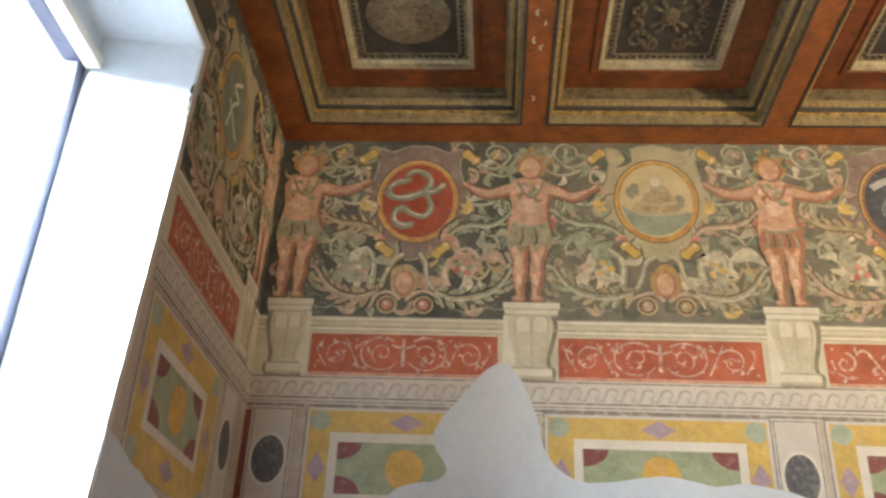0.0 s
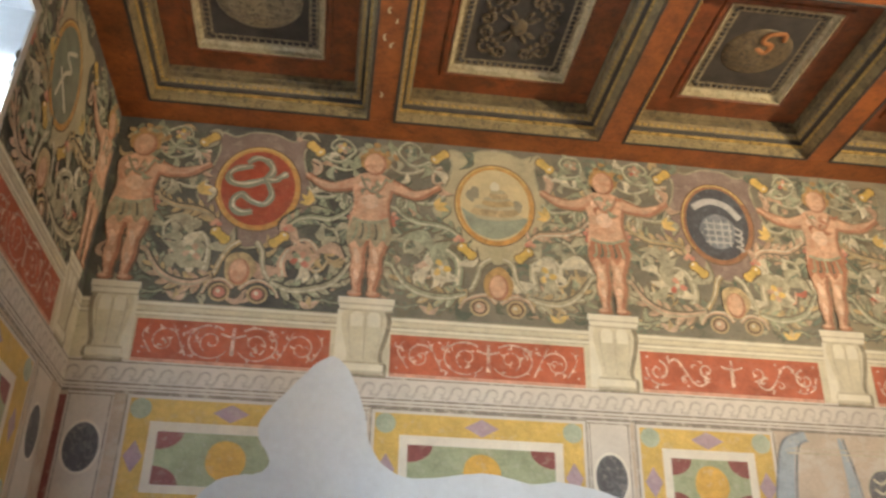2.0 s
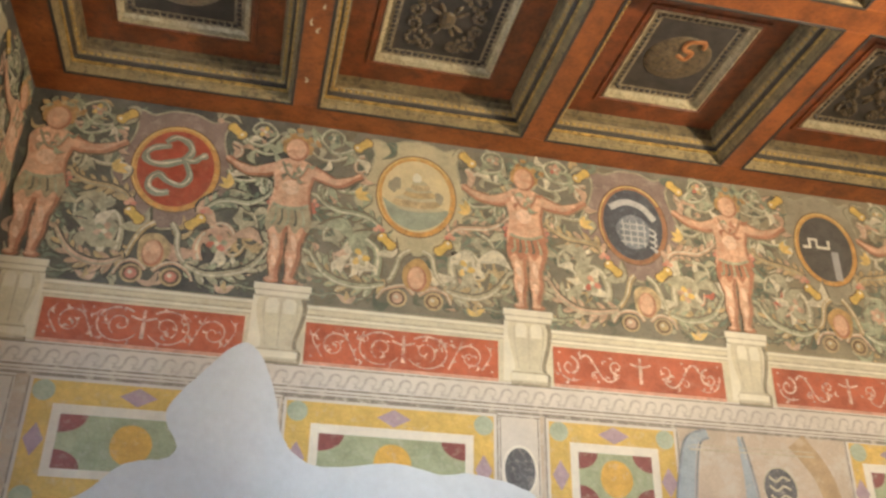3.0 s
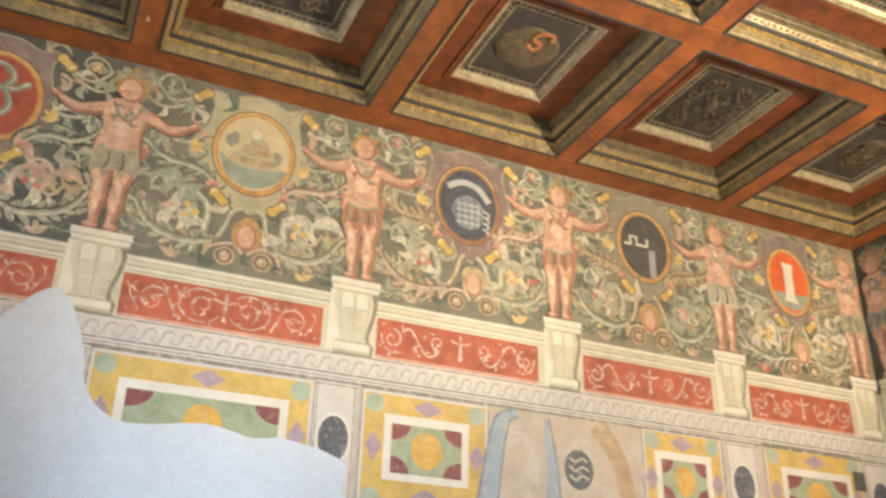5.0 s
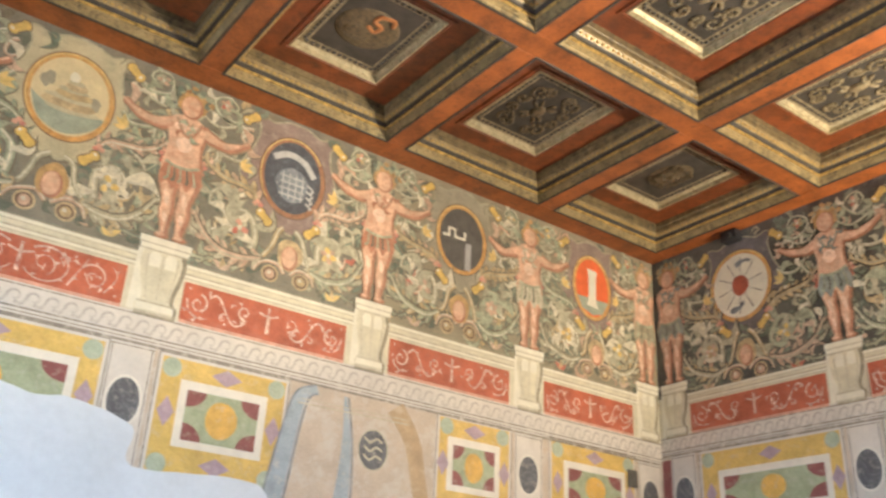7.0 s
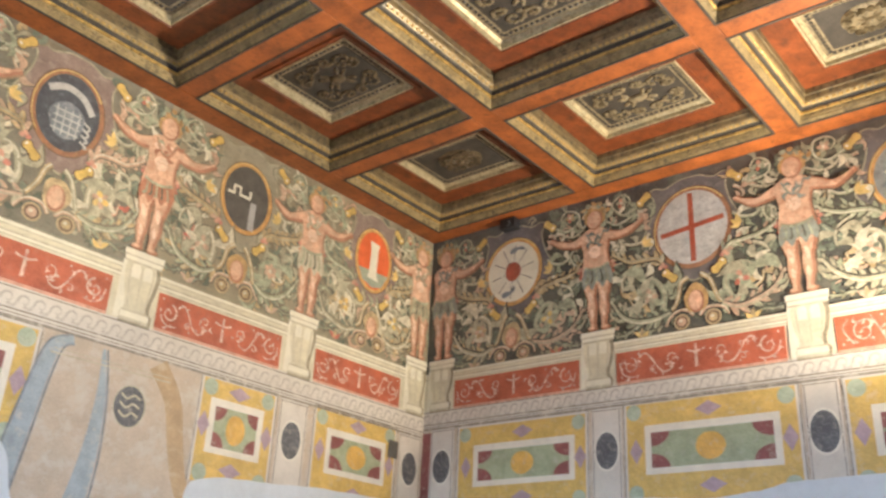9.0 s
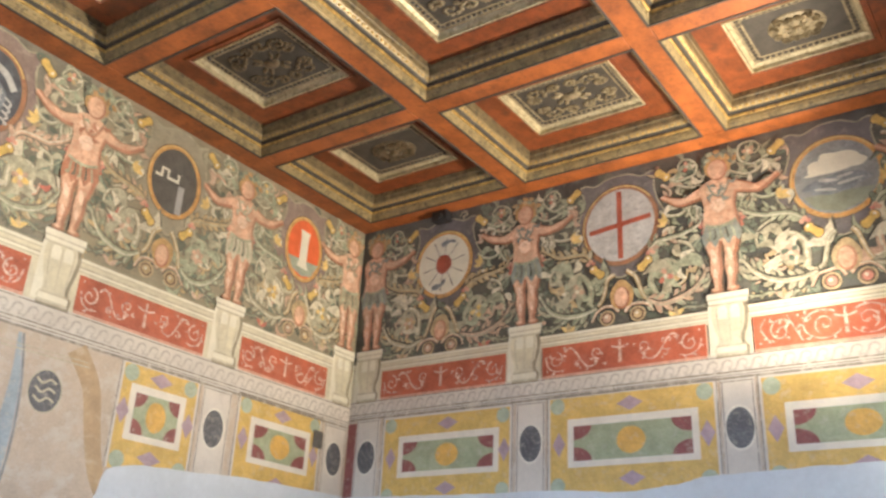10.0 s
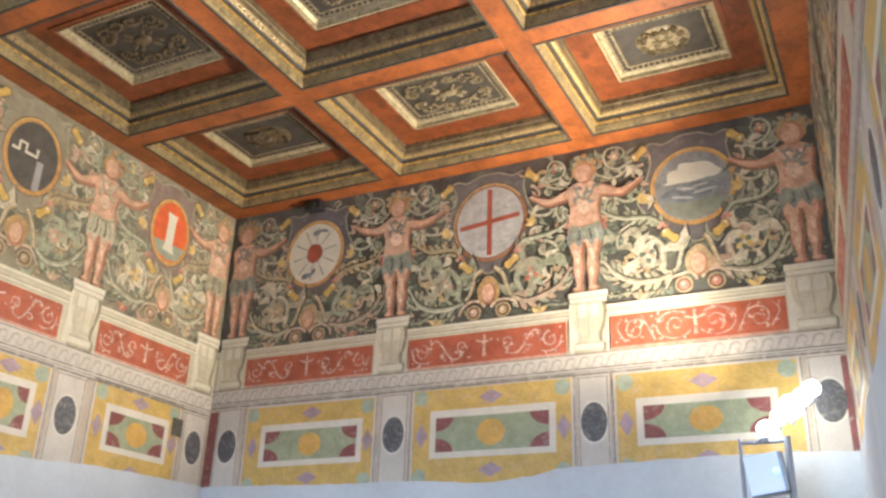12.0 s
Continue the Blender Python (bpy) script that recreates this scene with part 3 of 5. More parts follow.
# ---- painted frieze ----
def medallion_sign(t, kind, cx, cz):
    """The plain emblem inside a medallion."""
    o = 0.016
    bm = bmesh.new()
    if kind == "serpent":
        bands = [([(-0.09, 0.19), (-0.03, 0.235), (0.05, 0.21), (0.085, 0.14), (0.05, 0.08)], 0.062),
                 ([(-0.05, 0.165), (-0.15, 0.14), (-0.20, 0.09), (-0.18, 0.03), (-0.08, 0.02), (0.06, 0.075)], 0.064),
                 ([(0.03, 0.07), (0.10, 0.065), (0.145, 0.10), (0.185, 0.13)], 0.058),
                 ([(0.05, 0.06), (0.095, -0.05), (0.05, -0.125), (-0.04, -0.105), (-0.10, -0.06), (-0.15, -0.10), (-0.15, -0.165), (-0.09, -0.20), (-0.02, -0.185)], 0.062)]
        for n0, (line, w0) in enumerate(bands):
            pts = curve([(cx + a, cz + b) for a, b in line], 6)
            ribbon(bm, pts, taper(len(pts), w0 * 0.75, w0, 3, 0.25), o + 0.004 * n0)
            ribbon(bm, [(a + 0.006, b + 0.008) for a, b in pts], taper(len(pts), w0 * 0.25, w0 * 0.4, 2, 0.8), o + 0.004 * n0 + 0.002, mi=1)
        part("emblem", bm, [M["m_green"], M["ivory"]], t, "grey-green curling ribbon emblem")
    elif kind == "tower":
        for n0, (dx, dz, rx, rz, mi) in enumerate(((0.02, -0.09, 0.17, 0.035, 1), (0.0, -0.055, 0.17, 0.045, 0), (0.0, -0.02, 0.145, 0.026, 1), (0.02, 0.015, 0.115, 0.034, 0), (0.01, 0.045, 0.095, 0.020, 1), (0.025, 0.075, 0.07, 0.034, 0), (0.02, 0.105, 0.055, 0.018, 1), (0.0, 0.145, 0.032, 0.036, 2))):
            plate(bm, oval(cx + dx, cz + dz, rx, rz, 20, 0.03, 0.05, 4 + n0), o + 0.001 * n0, mi=mi)
        for n0, (dx, dz) in enumerate(((-0.17, 0.06), (0.16, 0.0), (-0.14, 0.09))):
            plate(bm, oval(cx + dx, cz + dz, 0.03, 0.05, 12, 0.2, 0.12, n0), o + 0.0005 * n0, mi=3)
        part("emblem", bm, [M["tan"], M["pale"], M["cream_light"], M["khaki"]], t, "ochre stepped hill emblem")
        bm = bmesh.new()
        plate(bm, curve([(cx - 0.235, cz - 0.04), (cx - 0.12, cz - 0.10), (cx + 0.05, cz - 0.12), (cx + 0.225, cz - 0.09), (cx + 0.16, cz - 0.20), (cx, cz - 0.27), (cx - 0.16, cz - 0.205), (cx - 0.235, cz - 0.04)], 5)[:-1], o - 0.002)
        part("water", bm, M["m_sea"], t, "grey-green water")
    elif kind == "crab":
        plate(bm, oval(cx, cz - 0.06, 0.13, 0.14, 20, 0, 0.03, 2), o)
        part("emblem", bm, M["m_blue"], t, "grey basket-like emblem")
        bm = bmesh.new()
        ribbon(bm, curve([(cx - 0.17, cz + 0.12), (cx - 0.05, cz + 0.18), (cx + 0.08, cz + 0.15), (cx + 0.17, cz + 0.05)]), 0.05, o + 0.002)
        for i in range(4):
            ribbon(bm, [(cx - 0.1, cz - 0.0 - i * 0.05), (cx + 0.1, cz - 0.0 - i * 0.05)], 0.012, o + 0.004)
            ribbon(bm, [(cx - 0.08 + i * 0.055, cz + 0.03), (cx - 0.07 + i * 0.05, cz - 0.18)], 0.010, o + 0.006)
        for i in range(4):
            ribbon(bm, curve([(cx + 0.12, cz - 0.02 - i * 0.05), (cx + 0.17, cz - 0.05 - i * 0.05), (cx + 0.15, cz - 0.09 - i * 0.04)]), 0.016, o + 0.003)
        tagged(part("emblem_stroke", bm, M["m_white"], t), kind="stuff")
    elif kind == "steps":
        ribbon(bm, [(cx - 0.19, cz + 0.0), (cx - 0.13, cz + 0.0), (cx - 0.13, cz + 0.07), (cx - 0.07, cz + 0.07), (cx - 0.07, cz + 0.005), (cx + 0.03, cz + 0.005), (cx + 0.03, cz + 0.07)], 0.028, o)
        part("emblem", bm, M["cream_light"], t, "pale stepped line")
        bm = bmesh.new()
        plate(bm, rect(cx + 0.04, cz - 0.26, cx + 0.10, cz - 0.02), o)
        part("emblem_post", bm, M["grey"], t)
    elif kind == "column":
        plate(bm, [(cx - 0.07, cz - 0.18), (cx + 0.07, cz - 0.19), (cx + 0.045, cz - 0.12), (cx + 0.05, cz + 0.10), (cx + 0.065, cz + 0.17), (cx - 0.06, cz + 0.18), (cx - 0.045, cz + 0.1), (cx - 0.05, cz - 0.12)], o + 0.003)
        part("emblem", bm, M["cream_light"], t, "cream column emblem")
        bm = bmesh.new()
        plate(bm, [(cx - 0.19, cz - 0.11), (cx + 0.2, cz - 0.1), (cx + 0.12, cz - 0.23), (cx, cz - 0.265), (cx - 0.13, cz - 0.22)], o)
        part("water", bm, M["m_sea"], t, "grey-green water")
    elif kind == "wheel":
        plate(bm, oval(cx, cz, 0.085, 0.095, 20, 0, 0.03, 8), o + 0.004)
        part("emblem", bm, M["m_red"], t, "dark red hub")
        bm = bmesh.new()
        for i in range(10):
            a = 2 * math.pi * i / 10 + 0.2
            ribbon(bm, [(cx + 0.09 * math.cos(a), cz + 0.1 * math.sin(a)), (cx + 0.23 * math.cos(a), cz + 0.26 * math.sin(a))], [0.006, 0.012], o)
        tagged(part("spoke_rays", bm, M["line"], t), kind="stuff")
        bm = bmesh.new()
        ribbon(bm, curve([(cx - 0.12, cz - 0.22), (cx - 0.02, cz - 0.2), (cx + 0.02, cz - 0.15)]), taper(17, 0.07, 0.03, 2), o + 0.003)
        ribbon(bm, curve([(cx - 0.03, cz + 0.19), (cx + 0.06, cz + 0.22), (cx + 0.13, cz + 0.2)]), taper(17, 0.07, 0.02, 2), o + 0.003)
        tagged(part("emblem_mark", bm, M["m_blue"], t), kind="stuff")
    elif kind == "cross":
        ribbon(bm, [(cx - 0.27, cz - 0.03), (cx + 0.27, cz + 0.03)], 0.042, o)
        ribbon(bm, [(cx + 0.0, cz - 0.30), (cx, cz + 0.30)], 0.044, o + 0.003)
        plate(bm, oval(cx, cz, 0.034, 0.038, 14), o + 0.006)
        part("emblem", bm, M["m_red"], t, "red crossed bars")
    elif kind == "ship":
        for i, (dx, dz, rx, rz) in enumerate(((-0.09, 0.10, 0.11, 0.055), (0.03, 0.13, 0.13, 0.065), (0.13, 0.09, 0.09, 0.045), (0.0, 0.065, 0.2, 0.03), (-0.05, 0.17, 0.06, 0.03))):
            plate(bm, oval(cx + dx, cz + dz, rx, rz, 22, 0.1, 0.09, 3 + i), o + 0.001 * i)
        part("emblem", bm, M["cream_light"], t, "pale cloud-like emblem")
        bm = bmesh.new()
        plate(bm, [(cx - 0.24, cz - 0.12), (cx + 0.25, cz - 0.13), (cx + 0.17, cz - 0.23), (cx, cz - 0.28), (cx - 0.16, cz - 0.23)], o)
        part("field", bm, M["m_green"], t)
        bm = bmesh.new()
        for n0, (dx, dz, ra, rb, mi) in enumerate(((-0.10, -0.045, 0.13, 0.050, 0), (0.10, -0.035, 0.13, 0.055, 0), (0.0, -0.085, 0.17, 0.045, 0), (-0.06, -0.02, 0.07, 0.014, 1), (0.08, -0.055, 0.09, 0.012, 1), (-0.08, -0.09, 0.08, 0.011, 1), (0.06, -0.005, 0.06, 0.010, 1))):
            plate(bm, oval(cx + dx, cz + dz, ra, rb, 20, 0.12 - 0.3 * (n0 % 2), 0.09, n0), o + 0.0065 + 0.0006 * n0, mi=mi)
        tagged(part("hill_range", bm, [M["m_blue"], M["m_white"]], t, "dark hills with pale ridges"), kind="stuff")
    else:
        ribbon(bm, curve([(cx - 0.09, cz - 0.2), (cx - 0.03, cz - 0.02), (cx + 0.05, cz + 0.06), (cx - 0.05, cz + 0.1), (cx + 0.08, cz + 0.2)]), 0.025, o)
        ribbon(bm, [(cx - 0.1, cz - 0.02), (cx + 0.1, cz - 0.18)], 0.025, o + 0.003)
        part("emblem", bm, M["cream_light"], t, "pale curling staff emblem")


def frond(bm, line, w, off, lobes=7):
    """A curling acanthus leaf: a full tapered blade with rounded lobes on its outer edge and long brush strokes; slots 0 tone, 1 light, 2 shade, 3 second tone."""
    n = len(line)
    tang = [math.atan2(line[min(n - 1, i + 1)][1] - line[max(0, i - 1)][1], line[min(n - 1, i + 1)][0] - line[max(0, i - 1)][0]) for i in range(n)]
    bend = sum(math.remainder(tang[i + 1] - tang[i], 2 * math.pi) for i in range(1, n - 2))
    out = -1 if bend > 0 else 1
    wide = [w * (0.30 + 0.95 * math.sin(math.pi * (0.10 + 0.86 * i / (n - 1))) ** 0.9) for i in range(n)]

    def shift(f):
        return [(p[0] - math.sin(a) * f * v * out, p[1] + math.cos(a) * f * v * out) for p, a, v in zip(line, tang, wide)]
    rim, hem = shift(0.40), shift(-0.34)
    ribbon(bm, shift(0.05), [v * 0.80 for v in wide], off, mi=2)
    for q in range(lobes):
        f = 0.10 + 0.84 * q / (lobes - 1)
        i = min(n - 1, int(f * n))
        size = w * (0.74 - 0.34 * f)
        for edge, side, k in ((rim, out, 1.0), (hem, -out, 0.75)):
            turn = tang[i] + side * (1.0 - 0.45 * f)
            o = off + 0.0005 + 0.0002 * q + 0.0001 * (side > 0)
            plate(bm, oval(*edge[i], size * k * 1.15, size * k * 0.56, 12, turn), o, mi=2)
            plate(bm, oval(edge[i][0] - 0.004, edge[i][1] + 0.005, size * k, size * k * 0.40, 12, turn), o + 0.003, mi=0 if (q + (k < 1)) % 3 else 3)
            crescent(bm, *edge[i], size * k * 0.95, turn, -side * 0.25, size * 0.15, o + 0.0055, 1 if k == 1.0 and q % 2 else 3)
    ribbon(bm, line, [v * 0.52 for v in wide], off + 0.0045, mi=0)
    ribbon(bm, shift(-0.18), [v * 0.14 for v in wide], off + 0.0062, mi=2)
    for f, ww in ((0.14, 0.11),):
        ribbon(bm, shift(f), [v * ww for v in wide], off + 0.0075 + 0.001 * f, mi=1)


def stem(bm, line, w0, w1, off, leaves=0, seed=0):
    """A thin painted stalk with a light edge and small side leaves; slots 0 tone, 1 light, 2 shade."""
    r = random.Random(seed)
    n = len(line)
    w0, w1 = w0 * 1.25, w1 * 1.25
    ribbon(bm, [(a + 0.004, b - 0.007) for a, b in line], taper(n, w0 * 1.25, w1 * 1.3), off, mi=2)
    ribbon(bm, line, taper(n, w0, w1), off + 0.001)
    ribbon(bm, [(a, b + w0 * 0.18) for a, b in line], taper(n, w0 * 0.34, w1 * 0.28), off + 0.002, mi=1)
    for q in range(leaves):
        i = max(1, min(n - 2, int(n * (q + 0.6) / leaves)))
        d = math.atan2(line[i + 1][1] - line[i - 1][1], line[i + 1][0] - line[i - 1][0])
        k = -1 if q % 2 else 1
        size = r.uniform(3.0, 4.6) * max(w0, 0.018)
        leaf(bm, *line[i], size * 1.1, d + k * 0.9, off + 0.0004 * q, k * 0.3, 2)
        leaf(bm, *line[i], size, d + k * 0.9, off + 0.0025 + 0.0004 * q, k * 0.3, r.choice((0, 0, 0, 1)))


def flower(bm, c, size, off, petals=6, seed=0):
    """A small painted rosette; slots 0 petals, 1 light, 2 shade, 3 second tone."""
    r = random.Random(seed)
    a0 = r.random()
    for q in range(petals):
        a = a0 + 2 * math.pi * q / petals
        plate(bm, oval(c[0] + size * 0.58 * math.cos(a), c[1] + size * 0.58 * math.sin(a), size * 0.52, size * 0.36, 10, a), off + 0.0004 * q, mi=0 if q % 2 else 3)
    plate(bm, oval(*c, size * 0.30, size * 0.30, 9), off + 0.004, mi=1)


def frieze_bay(m, x0, x1, cx, cz, kind, field, back, rx, rz, z0, z1, seed, label, fade=0, pad=(0.0, 0.0), drift=0.0):
    """One bay between two figures; pad is the strip behind a corner figure, drift the mask's shift from the medallion's axis."""
    r = random.Random(seed)
    t = thing("fresco_frieze_bay", m, label, "fresco", "frieze bays")
    bm = bmesh.new()
    plate(bm, rect(x0, z0, x1, z1), 0.002, 0.006)
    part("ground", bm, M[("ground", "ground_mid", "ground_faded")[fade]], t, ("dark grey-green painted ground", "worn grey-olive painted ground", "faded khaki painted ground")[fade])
    kk = {-1: min(1.2, max(0.85, (cx - x0 - pad[0]) / 0.77)), 1: min(1.2, (x1 - pad[1] - cx) / 0.77)}
    k = min(kk.values())
    q = (z1 - z0) / 1.38

    def P(du, dz, s):
        low = max(0.0, min(1.0, (4.5 - dz) / 0.3)) * max(0.0, 1 - abs(du) / 0.5)
        return (cx + s * du * (kk[s] if du > 0.36 else k + (kk[s] - k) * du / 0.36) + drift * low, cz + (dz - 4.77) * q)

    sage, pale, dark, ochre, rose, light, tan, warm = (M[v] for v in ("sage", "palegreen", "darkgreen", "ochre", "pink", "ivory", "tan", "salmon"))
    shade = M["contour_faded" if fade else "contour"]
    # soft undergrowth on the dark ground
    bm = bmesh.new()
    for i in range(70):
        px, pz = r.uniform(x0 + 0.05, x1 - 0.05), r.uniform(z0 + 0.04, z1 - 0.08)
        size, d = r.uniform(0.07, 0.15), r.random() * 6.3
        for n0, e in enumerate((-0.55, 0.0, 0.55)):
            leaf(bm, px, pz, size * (1 - 0.3 * abs(e)), d + e, 0.0034 + 0.000001 * (seed % 10) + 0.000016 * (3 * i + n0), 0.2 * r.choice((-1, 1)), i % 3)
    tagged(part("undergrowth", bm, [M["deep_leaf"], M["deep_leaf"], M["contour_faded"] if fade else M["darkgreen"]], t), kind="stuff")
    # shield-shaped field with wavy shoulders
    side = curve([(0, 5.215), (0.08, 5.21), (0.15, 5.18), (0.20, 5.165), (0.27, 5.19), (0.315, 5.165), (0.285, 5.09), (0.29, 5.0), (0.325, 4.88), (0.375, 4.77), (0.385, 4.68), (0.33, 4.60), (0.25, 4.51), (0.19, 4.43), (0.14, 4.35), (0.06, 4.325), (0, 4.31)], 4)
    pts = [P(a, b, 1) for a, b in side] + [P(a, b, -1) for a, b in side[-2:0:-1]]
    pts = [(px, min(pz, z1 - 0.01)) for px, pz in pts]
    bm = bmesh.new()
    plate(bm, [(px + 0.012, pz - 0.016) for px, pz in pts], 0.0068)
    part("shield_shade", bm, shade, t)
    bm = bmesh.new()
    plate(bm, pts, 0.009)
    part("shield_field", bm, M[field], t)
    bm = bmesh.new()
    ribbon(bm, pts[:len(side)], 0.013, 0.012)
    ribbon(bm, [pts[0]] + pts[::-1][:len(side) - 1], 0.013, 0.012)
    part("shield_outline", bm, pale, t)
    bm = bmesh.new()
    plate(bm, oval(cx, cz, rx + 0.008, rz + 0.008, 44), 0.0105)
    part("ring_contour", bm, M["brown_contour"], t)
    bm = bmesh.new()
    plate(bm, oval(cx, cz, rx, rz, 44), 0.012)
    part("medallion_ring", bm, M["brown_ring" if kind in ("cross", "crab") else "ring"], t, "brown-red painted ring" if kind == "cross" else "orange painted ring")
    bm = bmesh.new()
    ribbon(bm, [(cx + (rx - 0.010) * math.cos(0.6 + 0.1 * i), cz + (rz - 0.010) * math.sin(0.6 + 0.1 * i)) for i in range(34)], taper(34, 0.012, 0.005), 0.0128)
    part("ring_light", bm, M["ochre"], t)
    bm = bmesh.new()
    plate(bm, oval(cx, cz, rx - 0.036, rz - 0.036, 40), 0.0135)
    part("medallion_field", bm, M[back], t)
    medallion_sign(t, kind, cx, cz)

    bm = bmesh.new()
    for i in range(64):
        px, pz = r.uniform(x0 + 0.06, x1 - 0.06), r.uniform(z0 + 0.05, z1 - 0.08)
        if ((px - cx) / (0.40 * k)) ** 2 + ((pz - cz - 0.02) / 0.45) ** 2 < 1:
            continue
        size, d, b0 = r.uniform(0.09, 0.17), r.random() * 6.3, r.choice((-0.5, 0.5))
        o = 0.0138 + 0.00008 * i
        mi = r.choice((0, 0, 1, 1, 2, 3, 4))
        crescent(bm, px, pz, size, d, b0, size * 0.34, o, 5)
        crescent(bm, px, pz, size * 0.96, d, b0, size * 0.24, o + 0.00003, mi)
        crescent(bm, px, pz, size * 0.7, d + 0.9, b0, size * 0.20, o + 0.00005, mi)
        if i % 3 == 0:
            plate(bm, oval(px, pz, size * 0.16, size * 0.14, 9), o + 0.00007, mi=(4, 2)[i % 2])
    tagged(part("fine_foliage", bm, [dark, sage, pale, tan, warm, shade], t), kind="stuff")
    off = 0.020 + 0.000004 * (seed % 10)

    def piece(name, build, tones):
        nonlocal off
        off += 0.00005
        bm = bmesh.new()
        build(bm)
        part(name, bm, [*tones, shade, r.choice((sage, dark, pale, tan, warm)) if tones[0] != dark else M["deep_leaf"]], t)

    for s in (-1, 1):
        j = lambda v: v + r.uniform(-0.010, 0.010)
        at = lambda line: curve([P(j(a), j(b), s) for a, b in line], 7)
        ang = lambda d: radians(d) if s > 0 else math.pi - radians(d)
        body = r.choice(((pale, light), (sage, light), (warm, light), (sage, pale)))
        gold = (tan, pale) if r.random() < 0.65 else r.choice(((warm, light), (sage, light)))
        # dark leaf mass between the frond and the lower curl
        line = at([(0.64, 4.56), (0.57, 4.47), (0.50, 4.40), (0.42, 4.37)])
        piece("acanthus_leaf", lambda b: frond(b, line, 0.085, off), (dark, sage))
        line = at([(0.70, 4.42), (0.68, 4.30), (0.70, 4.18), (0.72, 4.06)])
        piece("acanthus_leaf", lambda b: frond(b, line, 0.075, off), (dark, sage))
        # upper stalk with a flower in its curl
        line = at([(0.40, 5.09), (0.46, 5.035), (0.53, 5.03), (0.60, 5.075), (0.625, 5.145), (0.58, 5.205), (0.51, 5.205), (0.47, 5.15), (0.495, 5.10)])
        piece("flower_stalk", lambda b: stem(b, line, 0.024, 0.012, off + 0.006, 5, seed), (sage, light))
        c = P(0.545, 5.145, s)
        piece("flower", lambda b: flower(b, c, 0.045, off + 0.010, 5, seed), ((ochre, pale, rose)[r.randrange(3)], light))
        line = at([(0.41, 5.06), (0.48, 4.985), (0.58, 4.96), (0.66, 5.0), (0.70, 5.06)])
        piece("leaf_stalk", lambda b: stem(b, line, 0.022, 0.010, off + 0.004, 6, seed + 1), (r.choice((sage, pale)), light))
        line = at([(0.34, 5.03), (0.39, 5.01), (0.405, 4.95), (0.37, 4.90), (0.33, 4.915)])
        piece("leaf_stalk", lambda b: stem(b, line, 0.024, 0.012, off + 0.004, 2, seed + 2), (warm, light))
        # stalks under the arm
        line = at([(0.33, 4.80), (0.38, 4.745), (0.47, 4.735), (0.56, 4.775), (0.62, 4.75), (0.61, 4.68), (0.56, 4.68)])
        piece("leaf_stalk", lambda b: stem(b, line, 0.026, 0.012, off + 0.005, 6, seed + 3), (r.choice((pale, sage)), light))
        line = at([(0.60, 4.84), (0.56, 4.77), (0.57, 4.70), (0.63, 4.65)])
        piece("acanthus_leaf", lambda b: frond(b, line, 0.05, off + 0.004, 5), (r.choice((sage, pale)), light))
        # long frond from the shield to the figure
        line = at([(0.235, 4.50), (0.29, 4.555), (0.38, 4.575), (0.49, 4.585), (0.59, 4.63), (0.635, 4.69)])
        piece("acanthus_leaf", lambda b: frond(b, line, 0.075, off + 0.012, 8), gold)
        line = at([(0.30, 4.545), (0.42, 4.53), (0.51, 4.49), (0.555, 4.42), (0.55, 4.34)])
        piece("leaf_stalk", lambda b: stem(b, line, 0.028, 0.014, off + 0.009, 5, seed + 4), (pale, light))
        bm = bmesh.new()
        for a, b in ((0.235, 4.492), (0.255, 4.470), (0.215, 4.470)):
            plate(bm, oval(*P(a, b, s), 0.020, 0.018, 10), off + 0.018 + a * 0.01)
        tagged(part("red_bud", bm, rose, t), kind="stuff")
        # lower curl with its flower
        line = at([(0.26, 4.11), (0.235, 4.22), (0.26, 4.33), (0.33, 4.385), (0.405, 4.36), (0.43, 4.29), (0.395, 4.235), (0.345, 4.24)])
        piece("leaf_scroll", lambda b: stem(b, line, 0.046, 0.020, off + 0.012, 7, seed + 5), body)
        c = P(0.34, 4.25, s)
        piece("flower", lambda b: flower(b, c, 0.062, off + 0.020, 6, seed + 9), (r.choice((rose, warm, ochre, warm)), light))
        line = at([(0.36, 4.20), (0.42, 4.17), (0.48, 4.20), (0.50, 4.27)])
        piece("leaf_stalk", lambda b: stem(b, line, 0.024, 0.012, off + 0.010, 4, seed + 6), (r.choice((rose, warm, tan)), light))
        line = at([(0.05, 4.35), (0.10, 4.30), (0.135, 4.20), (0.17, 4.11), (0.25, 4.065)])
        piece("leaf_scroll", lambda b: stem(b, line, 0.030, 0.024, off + 0.014, 0, seed), (r.choice((pale, tan)), light))
        # broad leaf along the foot, opening against the figure's leg
        line = at([(0.20, 4.085), (0.31, 4.045), (0.44, 4.06), (0.56, 4.13), (0.645, 4.27)])
        piece("acanthus_leaf", lambda b: frond(b, line, 0.088, off + 0.016, 8), r.choice((body, (sage, light), (pale, light), (warm, pale))))
        c = P(0.60, 4.09, s)

        def fan(b):
            for n0, d in enumerate((50, 72, 94, 116)):
                leaf(b, *c, 0.19, ang(d), off + 0.011 + 0.0004 * n0, 0.1 * s, 2)
                leaf(b, *c, 0.175, ang(d), off + 0.0125 + 0.0004 * n0, 0.1 * s, 0 if n0 % 2 else 1)
        piece("leaf_fan", fan, (r.choice((sage, pale)), pale))
        line = at([(0.27, 3.985), (0.36, 3.955), (0.47, 3.985), (0.56, 3.96), (0.66, 3.985)])
        piece("acanthus_leaf", lambda b: frond(b, line, 0.045, off + 0.006, 7), (r.choice((dark, sage)), pale))
